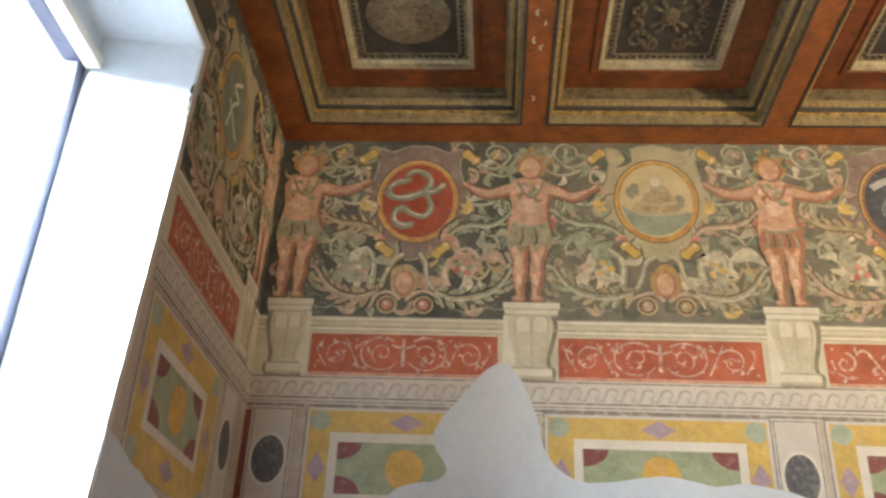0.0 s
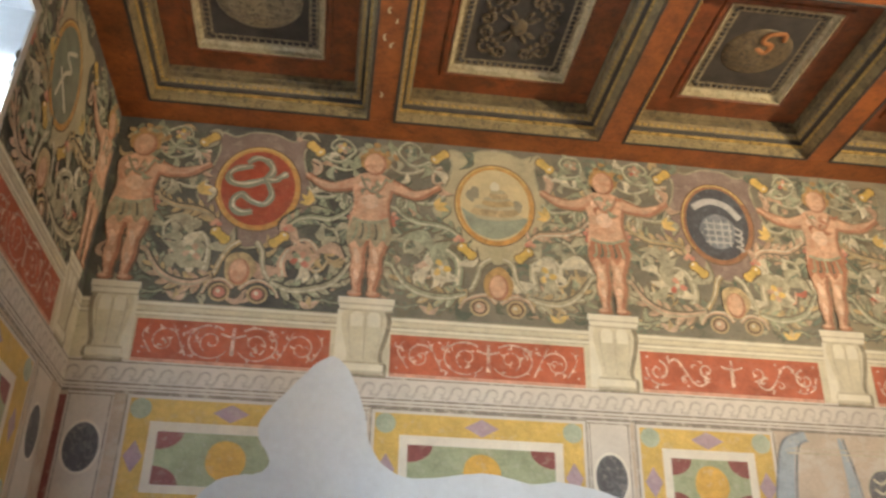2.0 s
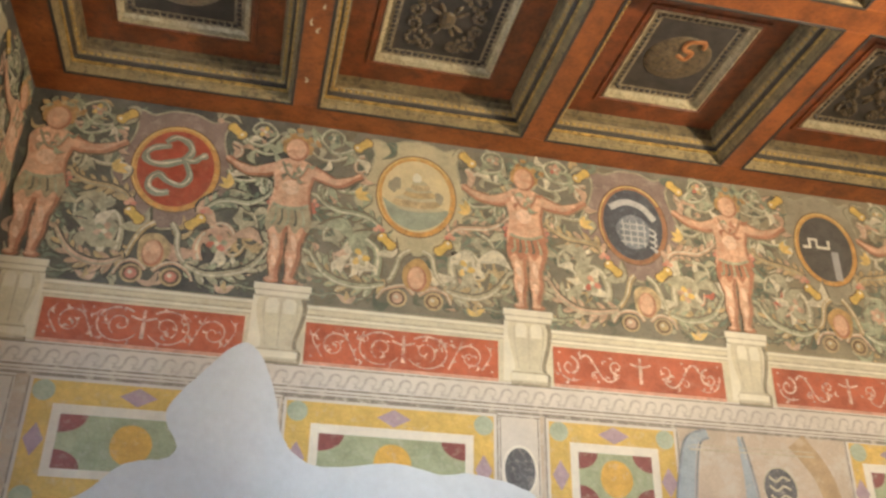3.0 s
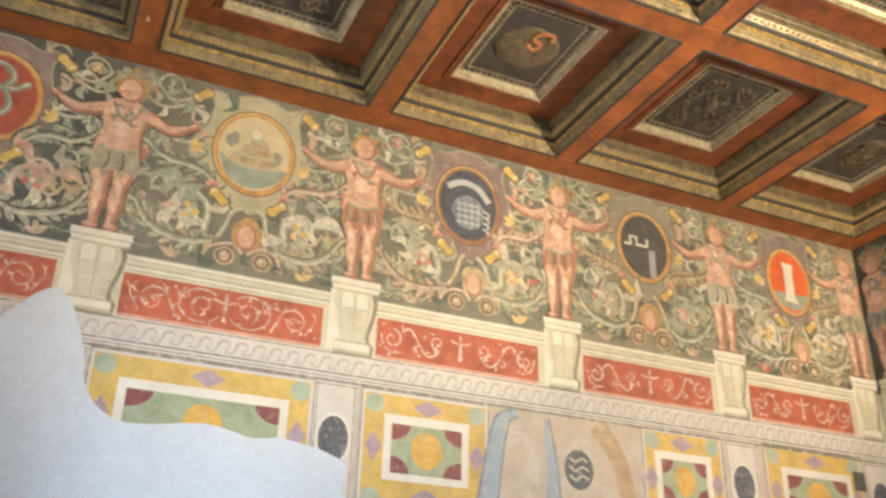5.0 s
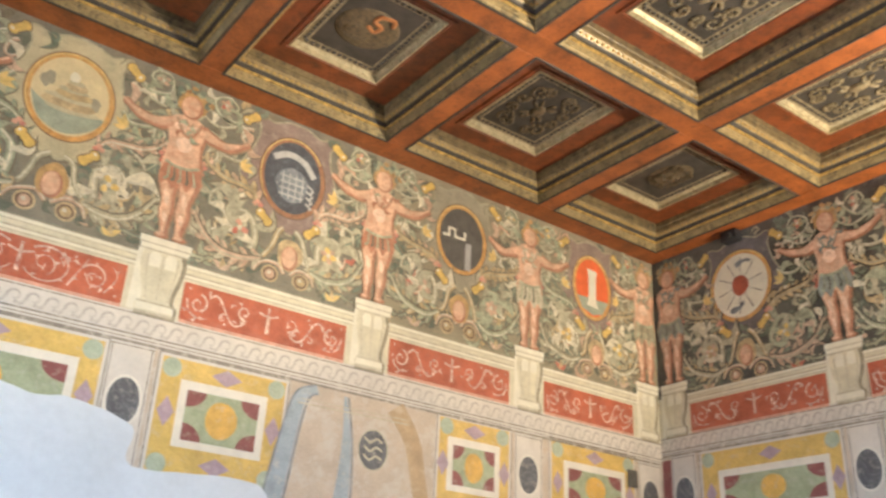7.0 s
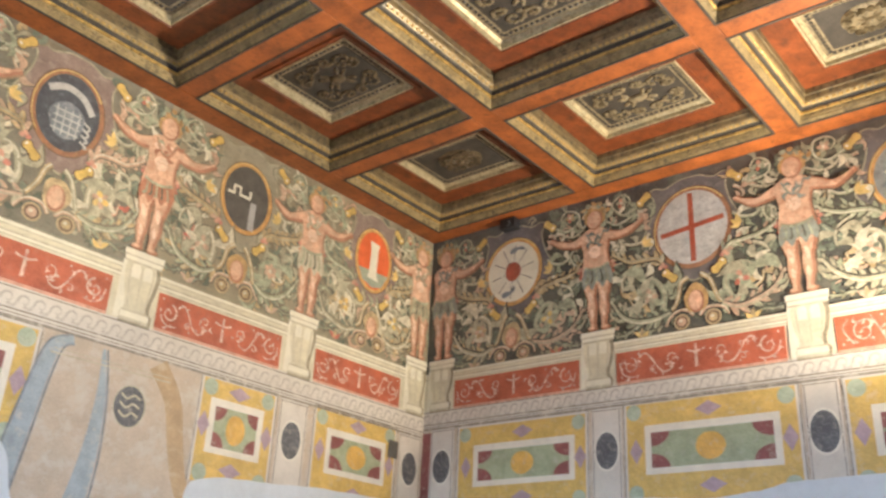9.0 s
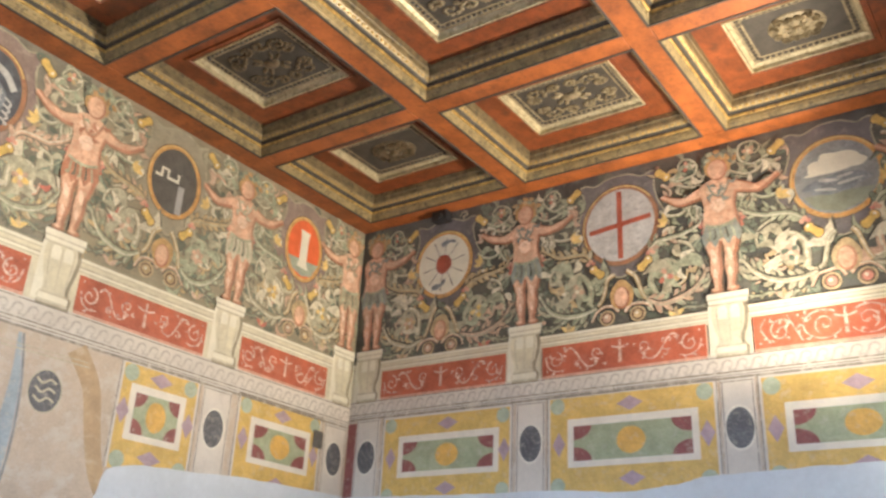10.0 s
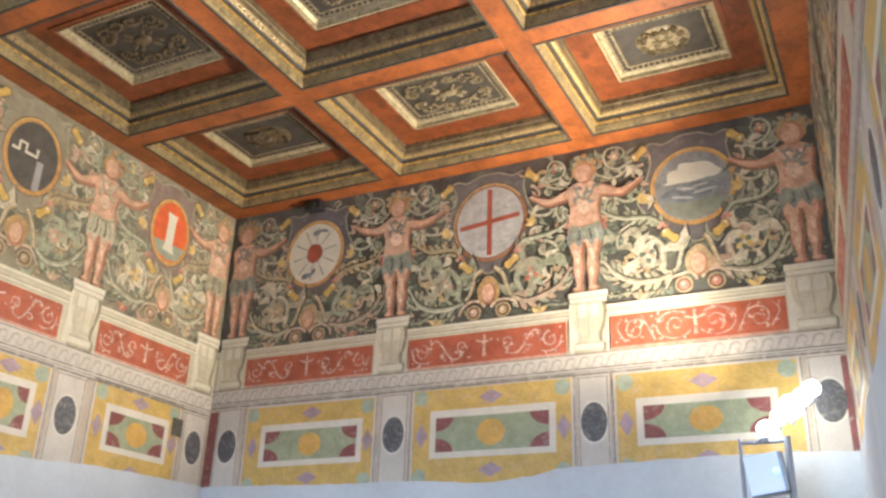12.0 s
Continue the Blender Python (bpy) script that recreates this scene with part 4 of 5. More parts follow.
        c = P(j(0.41), 3.915, s)

        def sprig(b):
            for n0, d in enumerate((40, 90, 140)):
                leaf(b, *c, 0.085, ang(d), off + 0.018 + 0.0004 * n0, 0.1 * s, 0 if n0 != 1 else 1)
        piece("leaf_sprig", sprig, (r.choice((ochre, rose, warm)), tan))
        # gilded clasps and leaf on the shield's edge
        for a, b, deg in ((0.355, 5.122, -40), (0.185, 4.385, 42)):
            c = P(a, b, s)
            d = ang(deg)
            bm = bmesh.new()
            for grow, o, mi in ((0.008, 0.0, 2), (0.0, 0.002, 0)):
                plate(bm, oval(c[0], c[1], 0.056 + grow, 0.029 + grow, 14, d, 0.05, 3), off + 0.022 + o, mi=mi)
                for e in (-0.040, 0.046):
                    plate(bm, oval(c[0] + e * math.cos(d), c[1] + e * math.sin(d), 0.029 + grow, 0.036 + grow, 12, d), off + 0.0225 + o, mi=mi)
            plate(bm, oval(c[0] + 0.052 * math.cos(d) - 0.004, c[1] + 0.052 * math.sin(d) + 0.006, 0.010, 0.014, 10, d), off + 0.0255, mi=1)
            part("gold_clasp", bm, [ochre, M["cream_light"], M["brown_contour"]], t, "ochre scrolled clasp")
        c = P(0.375, 4.70, s)
        bm = bmesh.new()
        for n0, dd in enumerate((-0.7, 0.0, 0.7)):
            leaf(bm, *c, 0.095, ang(150) + dd, off + 0.022 + n0 * 0.0004, 0.1)
        part("gold_leaf", bm, ochre, t)
        bm = bmesh.new()
        for a, b in ((0.635, 4.63), (0.652, 4.602), (0.62, 4.60), (0.64, 4.572), (0.632, 4.545)):
            plate(bm, oval(*P(a, b, s), 0.016, 0.017, 8), off + 0.022 + r.random() * 0.002)
        tagged(part("grape_bunch", bm, rose, t, "small red grape bunch"), kind="stuff")
        # collar and rosette beside the mask
        line = at([(0.02, 4.015), (0.07, 4.065), (0.14, 4.07), (0.20, 4.035), (0.235, 3.975)])
        piece("leaf_stalk", lambda b: stem(b, line, 0.022, 0.014, off + 0.020, 0, seed), (warm, light))
        c = P(0.118, 3.985, s)
        bm = bmesh.new()
        plate(bm, oval(*c, 0.066, 0.064, 18), off + 0.019)
        plate(bm, oval(*c, 0.052, 0.050, 16), off + 0.0205, mi=1)
        plate(bm, oval(*c, 0.036, 0.036, 12), off + 0.022, mi=2)
        plate(bm, oval(c[0] - 0.007, c[1] + 0.008, 0.015, 0.015, 9), off + 0.0235, mi=3)
        part("rosette", bm, [tan, M["brown_contour"], r.choice((rose, warm, tan)), light], t)
    # plain mask shape under the shield
    c = P(0, 4.14, 1)
    bm = bmesh.new()
    plate(bm, oval(c[0], c[1] + 0.02, 0.100, 0.120, 26, 0, 0.05, seed), off + 0.024)
    part("mask_surround", bm, M["hair" if seed % 2 else "tan"], t)
    bm = bmesh.new()
    plate(bm, oval(c[0], c[1] - 0.005, 0.066, 0.094, 20), off + 0.027)
    part("mask_oval", bm, M["flesh_shade"], t)
    bm = bmesh.new()
    plate(bm, oval(c[0] - 0.006, c[1] + 0.002, 0.054, 0.080, 20), off + 0.029)
    part("mask_face", bm, M["flesh"], t, "plain flesh-coloured oval")
    return t


def figure(m, u, z0, k, seed, half=0, hair="hair", edge="brown_contour", cloth="skirt"):
    """A painted supporting figure as a plain silhouette with spread arms and a draped cloth."""
    r = random.Random(seed)
    t = thing("painted_figure", m, "plain flesh-toned painted silhouette with spread arms on a console", "fresco", "painted figures")
    sway = r.uniform(-0.03, 0.03)
    lift = {-1: r.uniform(-0.02, 0.03), 1: r.uniform(-0.02, 0.03)}
    o = 0.056

    def P(a, b):
        return (u + (a + sway * (4.9 - b)) * k, z0 + (b - 4.02) * k)
    half_body = [(0.045, 4.955), (0.10, 4.935), (0.142, 4.885), (0.132, 4.80), (0.118, 4.72), (0.128, 4.63), (0.140, 4.55), (0.125, 4.46), (0, 4.43)]
    torso = curve([(-a, b) for a, b in half_body] + half_body[-2::-1], 4)
    arm_w = [0.088, 0.096, 0.092, 0.080, 0.070, 0.074, 0.070, 0.058, 0.044, 0.046, 0.030]
    leg_w = [0.128, 0.134, 0.128, 0.108, 0.088, 0.092, 0.098, 0.088, 0.066, 0.054, 0.060]

    def limbs(bm, grow, d, dx, dz, mi=0):
        plate(bm, [P(a * (1 + grow * 4) + dx, b + dz) for a, b in torso], o + d, mi=mi)
        for s in (-1, 1):
            if half in (0, s):
                line = curve([P(s * 0.09 + dx, 4.885 + dz), P(s * 0.19 + dx, 4.845 + dz), P(s * 0.29 + dx, 4.83 + lift[s] + dz), P(s * 0.38 + dx, 4.865 + lift[s] + dz), P(s * 0.455 + dx, 4.915 + lift[s] + dz)], 5)
                ribbon(bm, line, [(arm_w[int(i / 2)] + 2 * grow) * k for i in range(len(line))], o + d + 0.003, mi=mi)
            line = curve([P(s * 0.064 + dx, 4.52 + dz), P(s * 0.066 + dx, 4.40 + dz), P(s * 0.054 + dx, 4.28 + dz), P(s * 0.056 + dx, 4.17 + dz), P(s * 0.048 + dx, 4.06 + dz)], 5)
            ribbon(bm, line, [(leg_w[int(i / 2)] + 2 * grow) * k for i in range(len(line))], o + d + 0.003, mi=mi)
            plate(bm, oval(*P(s * 0.060 + dx, 4.045 + dz), (0.046 + grow) * k, (0.021 + grow * 0.5) * k, 12), o + d + 0.005, mi=mi)

    bm = bmesh.new()
    limbs(bm, 0.009, -0.006, 0.004, -0.004)
    part("body_contour", bm, M[edge], t)
    bm = bmesh.new()
    limbs(bm, 0.0, 0.0, 0.0, 0.0)
    plate(bm, oval(*P(0, 4.955), 0.045 * k, 0.05 * k, 12), o + 0.001)
    part("body_shade", bm, M["flesh_shade"], t)
    bm = bmesh.new()
    limbs(bm, -0.014, 0.006, -0.011, 0.007)
    part("body", bm, M["flesh"], t)
    bm = bmesh.new()
    for n0, (a, b, ra, rb) in enumerate(((-0.055, 4.87, 0.045, 0.034), (0.04, 4.87, 0.042, 0.032), (-0.012, 4.735, 0.058, 0.058), (-0.07, 4.32, 0.020, 0.060), (0.052, 4.32, 0.018, 0.058), (-0.062, 4.18, 0.016, 0.040), (0.048, 4.18, 0.016, 0.040))):
        plate(bm, oval(*P(a, b), ra * k, rb * k, 16, 0.2, 0.05, n0), o + 0.0105 + 0.0002 * n0)
    tagged(part("body_light", bm, M["flesh_light"], t), kind="stuff")
    bm = bmesh.new()
    plate(bm, oval(*P(0, 5.06), 0.098 * k, 0.098 * k, 24, 0, 0.05, seed), o + 0.010)
    for i in range(14):
        a = math.pi * (-0.12 + 1.24 * i / 13)
        plate(bm, oval(*P(0.082 * math.cos(a), 5.06 + 0.082 * math.sin(a)), r.uniform(0.022, 0.032) * k, r.uniform(0.020, 0.030) * k, 9, r.random(), 0.1, i), o + 0.0105 + i * 0.0003)
    part("hair", bm, M[hair], t)
    bm = bmesh.new()
    for i in range(13):
        a = math.pi * (0.10 + 0.80 * (i % 7) / 6)
        d = 0.105 + (0.03 if i > 6 else 0.0)
        plate(bm, oval(*P(d * math.cos(a) * 1.05, 5.065 + d * math.sin(a) * 0.95), r.uniform(0.022, 0.034) * k, r.uniform(0.016, 0.024) * k, 10, a + r.uniform(0.6, 2.2), 0.08, i), o + 0.0125 + i * 0.0002, mi=i % 3)
    tone = r.choice(("tan", "darkgreen", "skirt", "salmon"))
    part("leaf_crown", bm, [M[tone], M["hair"], M["sage"]], t)
    bm = bmesh.new()
    plate(bm, oval(*P(0, 5.035), 0.078 * k, 0.092 * k, 22), o + 0.0165)
    part("head_shade", bm, M["flesh_shade"], t)
    bm = bmesh.new()
    plate(bm, oval(*P(-0.008, 5.04), 0.067 * k, 0.081 * k, 22), o + 0.0175)
    part("head", bm, M["flesh"], t, "plain flesh-coloured oval")
    top, hem = 4.60 + r.uniform(-0.02, 0.02), 4.45 + r.uniform(-0.03, 0.03)
    waist = [P(-0.118, top), P(-0.05, top - 0.022), P(0.04, top - 0.02), P(0.118, top + 0.01)]
    lower = [P(0.155, hem + 0.05), P(0.13, hem - 0.02), P(0.09, hem + 0.02), P(0.05, hem - 0.035), P(0.0, hem + 0.03), P(-0.05, hem - 0.045), P(-0.09, hem + 0.01), P(-0.135, hem - 0.03), P(-0.15, hem + 0.06)]
    bm = bmesh.new()
    plate(bm, curve(waist, 4) + curve(lower, 4), o + 0.0135)
    for n0, f in enumerate((-0.8, -0.45, -0.1, 0.3, 0.7)):
        ribbon(bm, curve([P(f * 0.11, top - 0.03), P(f * 0.125 + 0.012, top - 0.11), P(f * 0.14, hem + 0.02)], 5), [v * k for v in taper(11, 0.010, 0.022)], o + 0.0145 + 0.0003 * n0, mi=1 + n0 % 2)
    ribbon(bm, curve(waist, 4), 0.020 * k, o + 0.0165, mi=1)
    part("loin_cloth", bm, [M[cloth], M["sage"], M["deep_leaf"]], t, "grey-green draped cloth with folds")
    bm = bmesh.new()
    stem(bm, curve([P(-0.09, 4.93), P(-0.045, 4.84), P(0.0, 4.81), P(0.045, 4.84), P(0.085, 4.93)], 5), 0.012 * k, 0.012 * k, o + 0.014, 6, seed)
    part("garland", bm, [M[cloth], M["sage"], M["flesh_shade"]], t)
    return t


# ---- painted consoles and bands ----
def console(m, u, w, side, top=4.02, bot=3.515):
    t = thing("painted_console", m, "cream stone-coloured painted scroll console below a figure", "fresco", "painted consoles")
    o = 0.056
    h = w / 2
    bm = bmesh.new()
    plate(bm, [(u - h, top - 0.045), (u + h, top - 0.045), (u + h, top), (u - h, top)], o + 0.006)
    plate(bm, [(u - h * 0.92, top - 0.085), (u + h * 0.92, top - 0.085), (u + h * 0.97, top - 0.048), (u - h * 0.97, top - 0.048)], o + 0.004)
    part("abacus", bm, M["cream_light"], t)
    bm = bmesh.new()
    ribbon(bm, [(u - h, top - 0.047), (u + h, top - 0.047)], 0.009, o + 0.009)
    ribbon(bm, [(u - h * 0.95, top - 0.088), (u + h * 0.95, top - 0.088)], 0.012, o + 0.009)
    part("abacus_shading", bm, M["cream_dark"], t)
    body = curve([(u - h * 0.76, top - 0.09), (u - h * 0.84, top - 0.16), (u - h * 0.74, top - 0.27), (u - h * 0.58, bot + 0.13), (u - h * 0.60, bot + 0.075), (u - h * 0.76, bot + 0.045), (u - h * 0.74, bot)], 5)
    other = [(2 * u - a, b) for a, b in body]
    bm = bmesh.new()
    plate(bm, body + other[::-1], o + 0.002)
    part("body", bm, M["cream"], t)
    bm = bmesh.new()
    s = side
    flank = curve([(u - s * h * 0.76, top - 0.09), (u - s * h * 0.84, top - 0.16), (u - s * h * 0.74, top - 0.27), (u - s * h * 0.58, bot + 0.13), (u - s * h * 0.60, bot + 0.075), (u - s * h * 0.76, bot + 0.045), (u - s * h * 0.74, bot)], 5)
    plate(bm, flank + [(u - s * h * 1.02, bot), (u - s * h * 0.98, top - 0.09)], o + 0.0005)
    part("flank", bm, M["cream_light"], t)
    bm = bmesh.new()
    shade = [(2 * u - a, b) for a, b in flank]
    ribbon(bm, shade, taper(len(shade), 0.030, 0.022), o + 0.0045)
    ribbon(bm, [(u - h * 0.74, bot - 0.012), (u + h * 0.80, bot - 0.012)], 0.026, o + 0.0045)
    part("painted_shade", bm, M["cream_shadow"], t)
    for d in (-0.30, 0.30):
        bm = bmesh.new()
        plate(bm, [(u + h * (d - 0.2), top - 0.20), (u + h * (d + 0.2), top - 0.20), (u + h * (d + 0.24), top - 0.13), (u + h * (d + 0.14), top - 0.10), (u + h * (d - 0.14), top - 0.10), (u + h * (d - 0.24), top - 0.13)], o + 0.006)
        part("flute_light", bm, M["cream_light"], t)
    bm = bmesh.new()
    plate(bm, rect(u - h * 0.70, bot + 0.015, u + h * 0.70, bot + 0.055), o + 0.006)
    part("foot_roll", bm, M["cream_light"], t)
    bm = bmesh.new()
    for d in (-0.55, 0.0, 0.55):
        ribbon(bm, curve([(u + h * d, top - 0.12), (u + h * d * 1.05, top - 0.2), (u + h * d * 0.75, bot + 0.09)]), 0.007, o + 0.007)
    ribbon(bm, [(u - h * 0.7, bot + 0.065), (u + h * 0.7, bot + 0.065)], 0.010, o + 0.008)
    ribbon(bm, [(u - h * 0.72, bot - 0.004), (u + h * 0.72, bot - 0.004)], 0.016, o + 0.008)
    part("line_shading", bm, M["cream_dark"], t)


def cornice(m, x0, x1, za, zb):
    """Cream moulding lines above the red band."""
    t = thing("painted_cornice", m, "cream painted moulding with fine shadow lines", "fresco", "painted cornices")
    bm = bmesh.new()
    plate(bm, rect(x0, za, x1, zb), 0.052, 0.05)
    part("band", bm, M["cream"], t)
    bm = bmesh.new()
    h = zb - za
    for f, ww in ((0.18, 0.008), (0.42, 0.014), (0.74, 0.007), (0.97, 0.008)):
        ribbon(bm, [(x0, za + f * h), (x1, za + f * h)], ww, 0.054)
    part("line_shading", bm, M["cream_dark"], t)
    bm = bmesh.new()
    for f, ww in ((0.30, 0.018), (0.86, 0.018)):
        ribbon(bm, [(x0, za + f * h), (x1, za + f * h)], ww, 0.0535)
    part("line_light", bm, M["cream_light"], t)


def red_band(m, x0, x1, za, zb, style, seed):
    r = random.Random(seed)
    t = thing("painted_red_panel", m, "red painted frieze panel with pale scrolls and a small cross shape", "fresco", "red frieze panels")
    bm = bmesh.new()
    plate(bm, rect(x0, za, x1, zb), 0.052, 0.05)
    part("ground", bm, M["red"], t)
    bm = bmesh.new()
    ribbon(bm, [(x0, za - 0.012), (x1, za - 0.012)], 0.022, 0.0525)
    part("lower_edge", bm, M["pink"], t, "thin pink line")
    c, zc, h, w = (x0 + x1) / 2, (za + zb) / 2, zb - za, (x1 - x0) / 2
    o = 0.055

    def curl(line, w0, w1, off=o, lean=1):
        bm = bmesh.new()
        ribbon(bm, line, taper(len(line), w0, w1), off)
        for i in range(3, len(line) - 2, 7 if lean else 12):
            d = math.atan2(line[i + 1][1] - line[i - 1][1], line[i + 1][0] - line[i - 1][0])
            leaf(bm, *line[i], r.uniform(0.025, 0.05), d + r.choice((-0.8, 0.8)), off + 0.002, 0.3)
        part("pale_scroll", bm, M["white"], t)
    for s in (-1, 1):
        a0 = (lambda d: radians(d) if s > 0 else math.pi - radians(d))
        if style == "rings":
            curl([(c + s * w * 0.24 + 0.21 * w * math.cos(a0(d)), zc + 0.42 * h * math.sin(a0(d))) for d in range(-150, 140, 10)], 0.007, 0.014)
            curl(spiral(c + s * w * 0.22, zc, 0.075, 1.2, a0(-60), s, 24), 0.010, 0.005, o + 0.003)
            curl(spiral(c + s * w * 0.70, zc - 0.01, 0.09, 1.4, a0(150), -s, 26), 0.012, 0.005)
            curl(curve([(c + s * w * 0.47, zc - 0.1), (c + s * w * 0.56, zc + 0.02), (c + s * w * 0.62, zc + 0.1)]), 0.013, 0.005, o + 0.003)
            curl(curve([(c + s * w * 0.82, zc - 0.09), (c + s * w * 0.92, zc + 0.02), (c + s * w * 0.86, zc + 0.09)]), 0.012, 0.004)
            curl(spiral(c + s * w * 0.40, zc + 0.05, 0.035, 1.0, a0(0), s, 16), 0.008, 0.004, o + 0.004)
        else:
            curl(curve([(c + s * w * 0.70, zc + 0.055), (c + s * w * 0.64, zc + 0.085), (c + s * w * 0.57, zc + 0.06), (c + s * w * 0.46, zc - 0.05), (c + s * w * 0.38, zc - 0.085), (c + s * w * 0.29, zc - 0.06), (c + s * w * 0.30, zc - 0.01)]), 0.016, 0.010, lean=0)
            curl(spiral(c + s * w * 0.28, zc + 0.02, 0.055, 1.2, a0(250), s, 22), 0.013, 0.006, o + 0.003, 0)
            curl(spiral(c + s * w * 0.82, zc + 0.0, 0.070, 1.25, a0(100), s, 24), 0.015, 0.006, o + 0.003, 0)
            curl(curve([(c + s * w * 0.70, zc - 0.085), (c + s * w * 0.80, zc - 0.095), (c + s * w * 0.91, zc - 0.06), (c + s * w * 0.95, zc + 0.02)]), 0.006, 0.014, o + 0.004)
            curl(spiral(c + s * w * 0.53, zc - 0.055, 0.032, 1.0, a0(120), -s, 16), 0.010, 0.005, o + 0.003, 0)
        bm = bmesh.new()
        for i in range(4):
            leaf(bm, c + s * w * r.uniform(0.14, 0.95), zc + r.uniform(-0.36, 0.36) * h, r.uniform(0.025, 0.05), r.random() * 6.3, o + 0.004 + i * 0.0004, 0.4)
        for f in (0.5, 0.93):
            plate(bm, oval(c + s * w * f, zc + h * 0.36 * r.choice((-1, 1)), 0.009, 0.009, 8), o + 0.003)
        tagged(part("fine_sprig", bm, M["white"], t), kind="stuff")
    bm = bmesh.new()
    ribbon(bm, [(c, zc - 0.085), (c, zc + 0.10)], [0.026, 0.018], o + 0.008)
    ribbon(bm, curve([(c - 0.075, zc + 0.055), (c, zc + 0.035), (c + 0.075, zc + 0.055)]), 0.014, o + 0.010)
    part("cross_shape", bm, M["white"], t)


def wave_band(m, x0, x1, za, zb):
    """The pale band of running waves, between the red panels and the marbled zone."""
    t = thing("painted_wave_band", m, "pale painted band with a row of running wave scrolls", "fresco", "wave bands")
    bm = bmesh.new()
    plate(bm, rect(x0, za, x1, zb), 0.050, 0.048)
    part("band", bm, M["band"], t)
    n = int((x1 - x0) / 0.108)
    st = (x1 - x0) / n
    zc = za + (zb - za) * 0.58
    bm = bmesh.new()
    line = curve([(-st * 0.98, -0.030), (-st * 0.78, -0.044), (-st * 0.55, -0.036), (-st * 0.40, -0.008)], 3) + spiral(0, 0.0, 0.042, 0.85, math.pi * 0.92, -1, 12, 0.30)
    ribbon(bm, line, taper(len(line), 0.024, 0.010), 0.0525)
    me = mesh_of("wave", bm, M["wave"])
    for i in range(n):
        ob = new("wave", me)
        ob.parent, ob.location = t, (x0 + st * (i + 0.5), 0, zc)
    h = zb - za
    for f, ww in ((0.03, 0.018), (0.15, 0.008), (0.27, 0.012), (0.92, 0.009)):
        bm = bmesh.new()
        ribbon(bm, [(x0, za + f * h), (x1, za + f * h)], ww, 0.0535)
        part("line_shading", bm, M["line"], t)


def marble_panel(m, x0, x1, z0, z1, wx0, wx1, wz0, wz1, label="painted marble panel with yellow border and green field"):
    t = thing("painted_marble_panel", m, label, "fresco", "painted marble panels")
    bm = bmesh.new()
    plate(bm, rect(x0 - 0.03, z0, x1 + 0.03, z1 + 0.03), 0.050, 0.048)
    part("outer_edge", bm, M["band"], t)
    for line in ([(x0 - 0.026, z1 + 0.024), (x1 + 0.026, z1 + 0.024)], [(x0 - 0.024, z0), (x0 - 0.024, z1 + 0.02)], [(x1 + 0.024, z0), (x1 + 0.024, z1 + 0.02)]):
        bm = bmesh.new()
        ribbon(bm, line, 0.010, 0.0515)
        part("edge_line", bm, M["line"], t)
    bm = bmesh.new()
    plate(bm, rect(x0, z0, x1, z1), 0.053)
    part("yellow_border", bm, M["yellow"], t, "yellow marbled border")
    f = 0.052
    bm = bmesh.new()
    plate(bm, rect(wx0, wz0, wx1, wz1), 0.056)
    part("white_frame", bm, M["frame"], t)
    ix0, ix1, iz0, iz1 = wx0 + f, wx1 - f, wz0 + f * 0.9, wz1 - f * 1.1
    bm = bmesh.new()
    plate(bm, rect(ix0, iz0, ix1, iz1), 0.059)
    part("green_field", bm, M["green"], t, "green marbled field")
    cx, cz = (ix0 + ix1) / 2, (iz0 + iz1) / 2
    rr = min(0.115, (ix1 - ix0) * 0.22)
    bm = bmesh.new()
    plate(bm, oval(cx, cz, rr, min(0.125, (iz1 - iz0) * 0.38), 28, 0, 0.015, 3), 0.062)
    part("yellow_disc", bm, M["disc"], t)
    q = min(0.15, (ix1 - ix0) * 0.26)
    for sx, px in ((1, ix0), (-1, ix1)):
        for sz, pz in ((1, iz0), (-1, iz1)):
            bm = bmesh.new()
            plate(bm, [(px, pz)] + [(px + sx * q * math.cos(a * math.pi / 16), pz + sz * 0.105 * math.sin(a * math.pi / 16)) for a in range(9)], 0.062)
            part("red_corner", bm, M["maroon"], t, "dark red quarter disc")
    for px, pz in ((x0 + 0.065, z1 - 0.062), (x1 - 0.065, z1 - 0.062), (x0 + 0.065, z0 + 0.065), (x1 - 0.065, z0 + 0.065)):
        bm = bmesh.new()
        plate(bm, oval(px, pz, 0.062, 0.062, 22), 0.056)
        part("corner_disc", bm, M["teal"], t)
    for px, pz, a, b in ((cx, (z1 + wz1) / 2, 0.105, 0.056), (cx, (z0 + wz0) / 2, 0.105, 0.056), ((x0 + wx0) / 2, cz, 0.055, 0.095), ((x1 + wx1) / 2, cz, 0.055, 0.095)):
        bm = bmesh.new()
        plate(bm, [(px - a, pz), (px, pz - b), (px + a, pz), (px, pz + b)], 0.057)
        part("violet_diamond", bm, M["violet"], t, "violet marbled diamond")


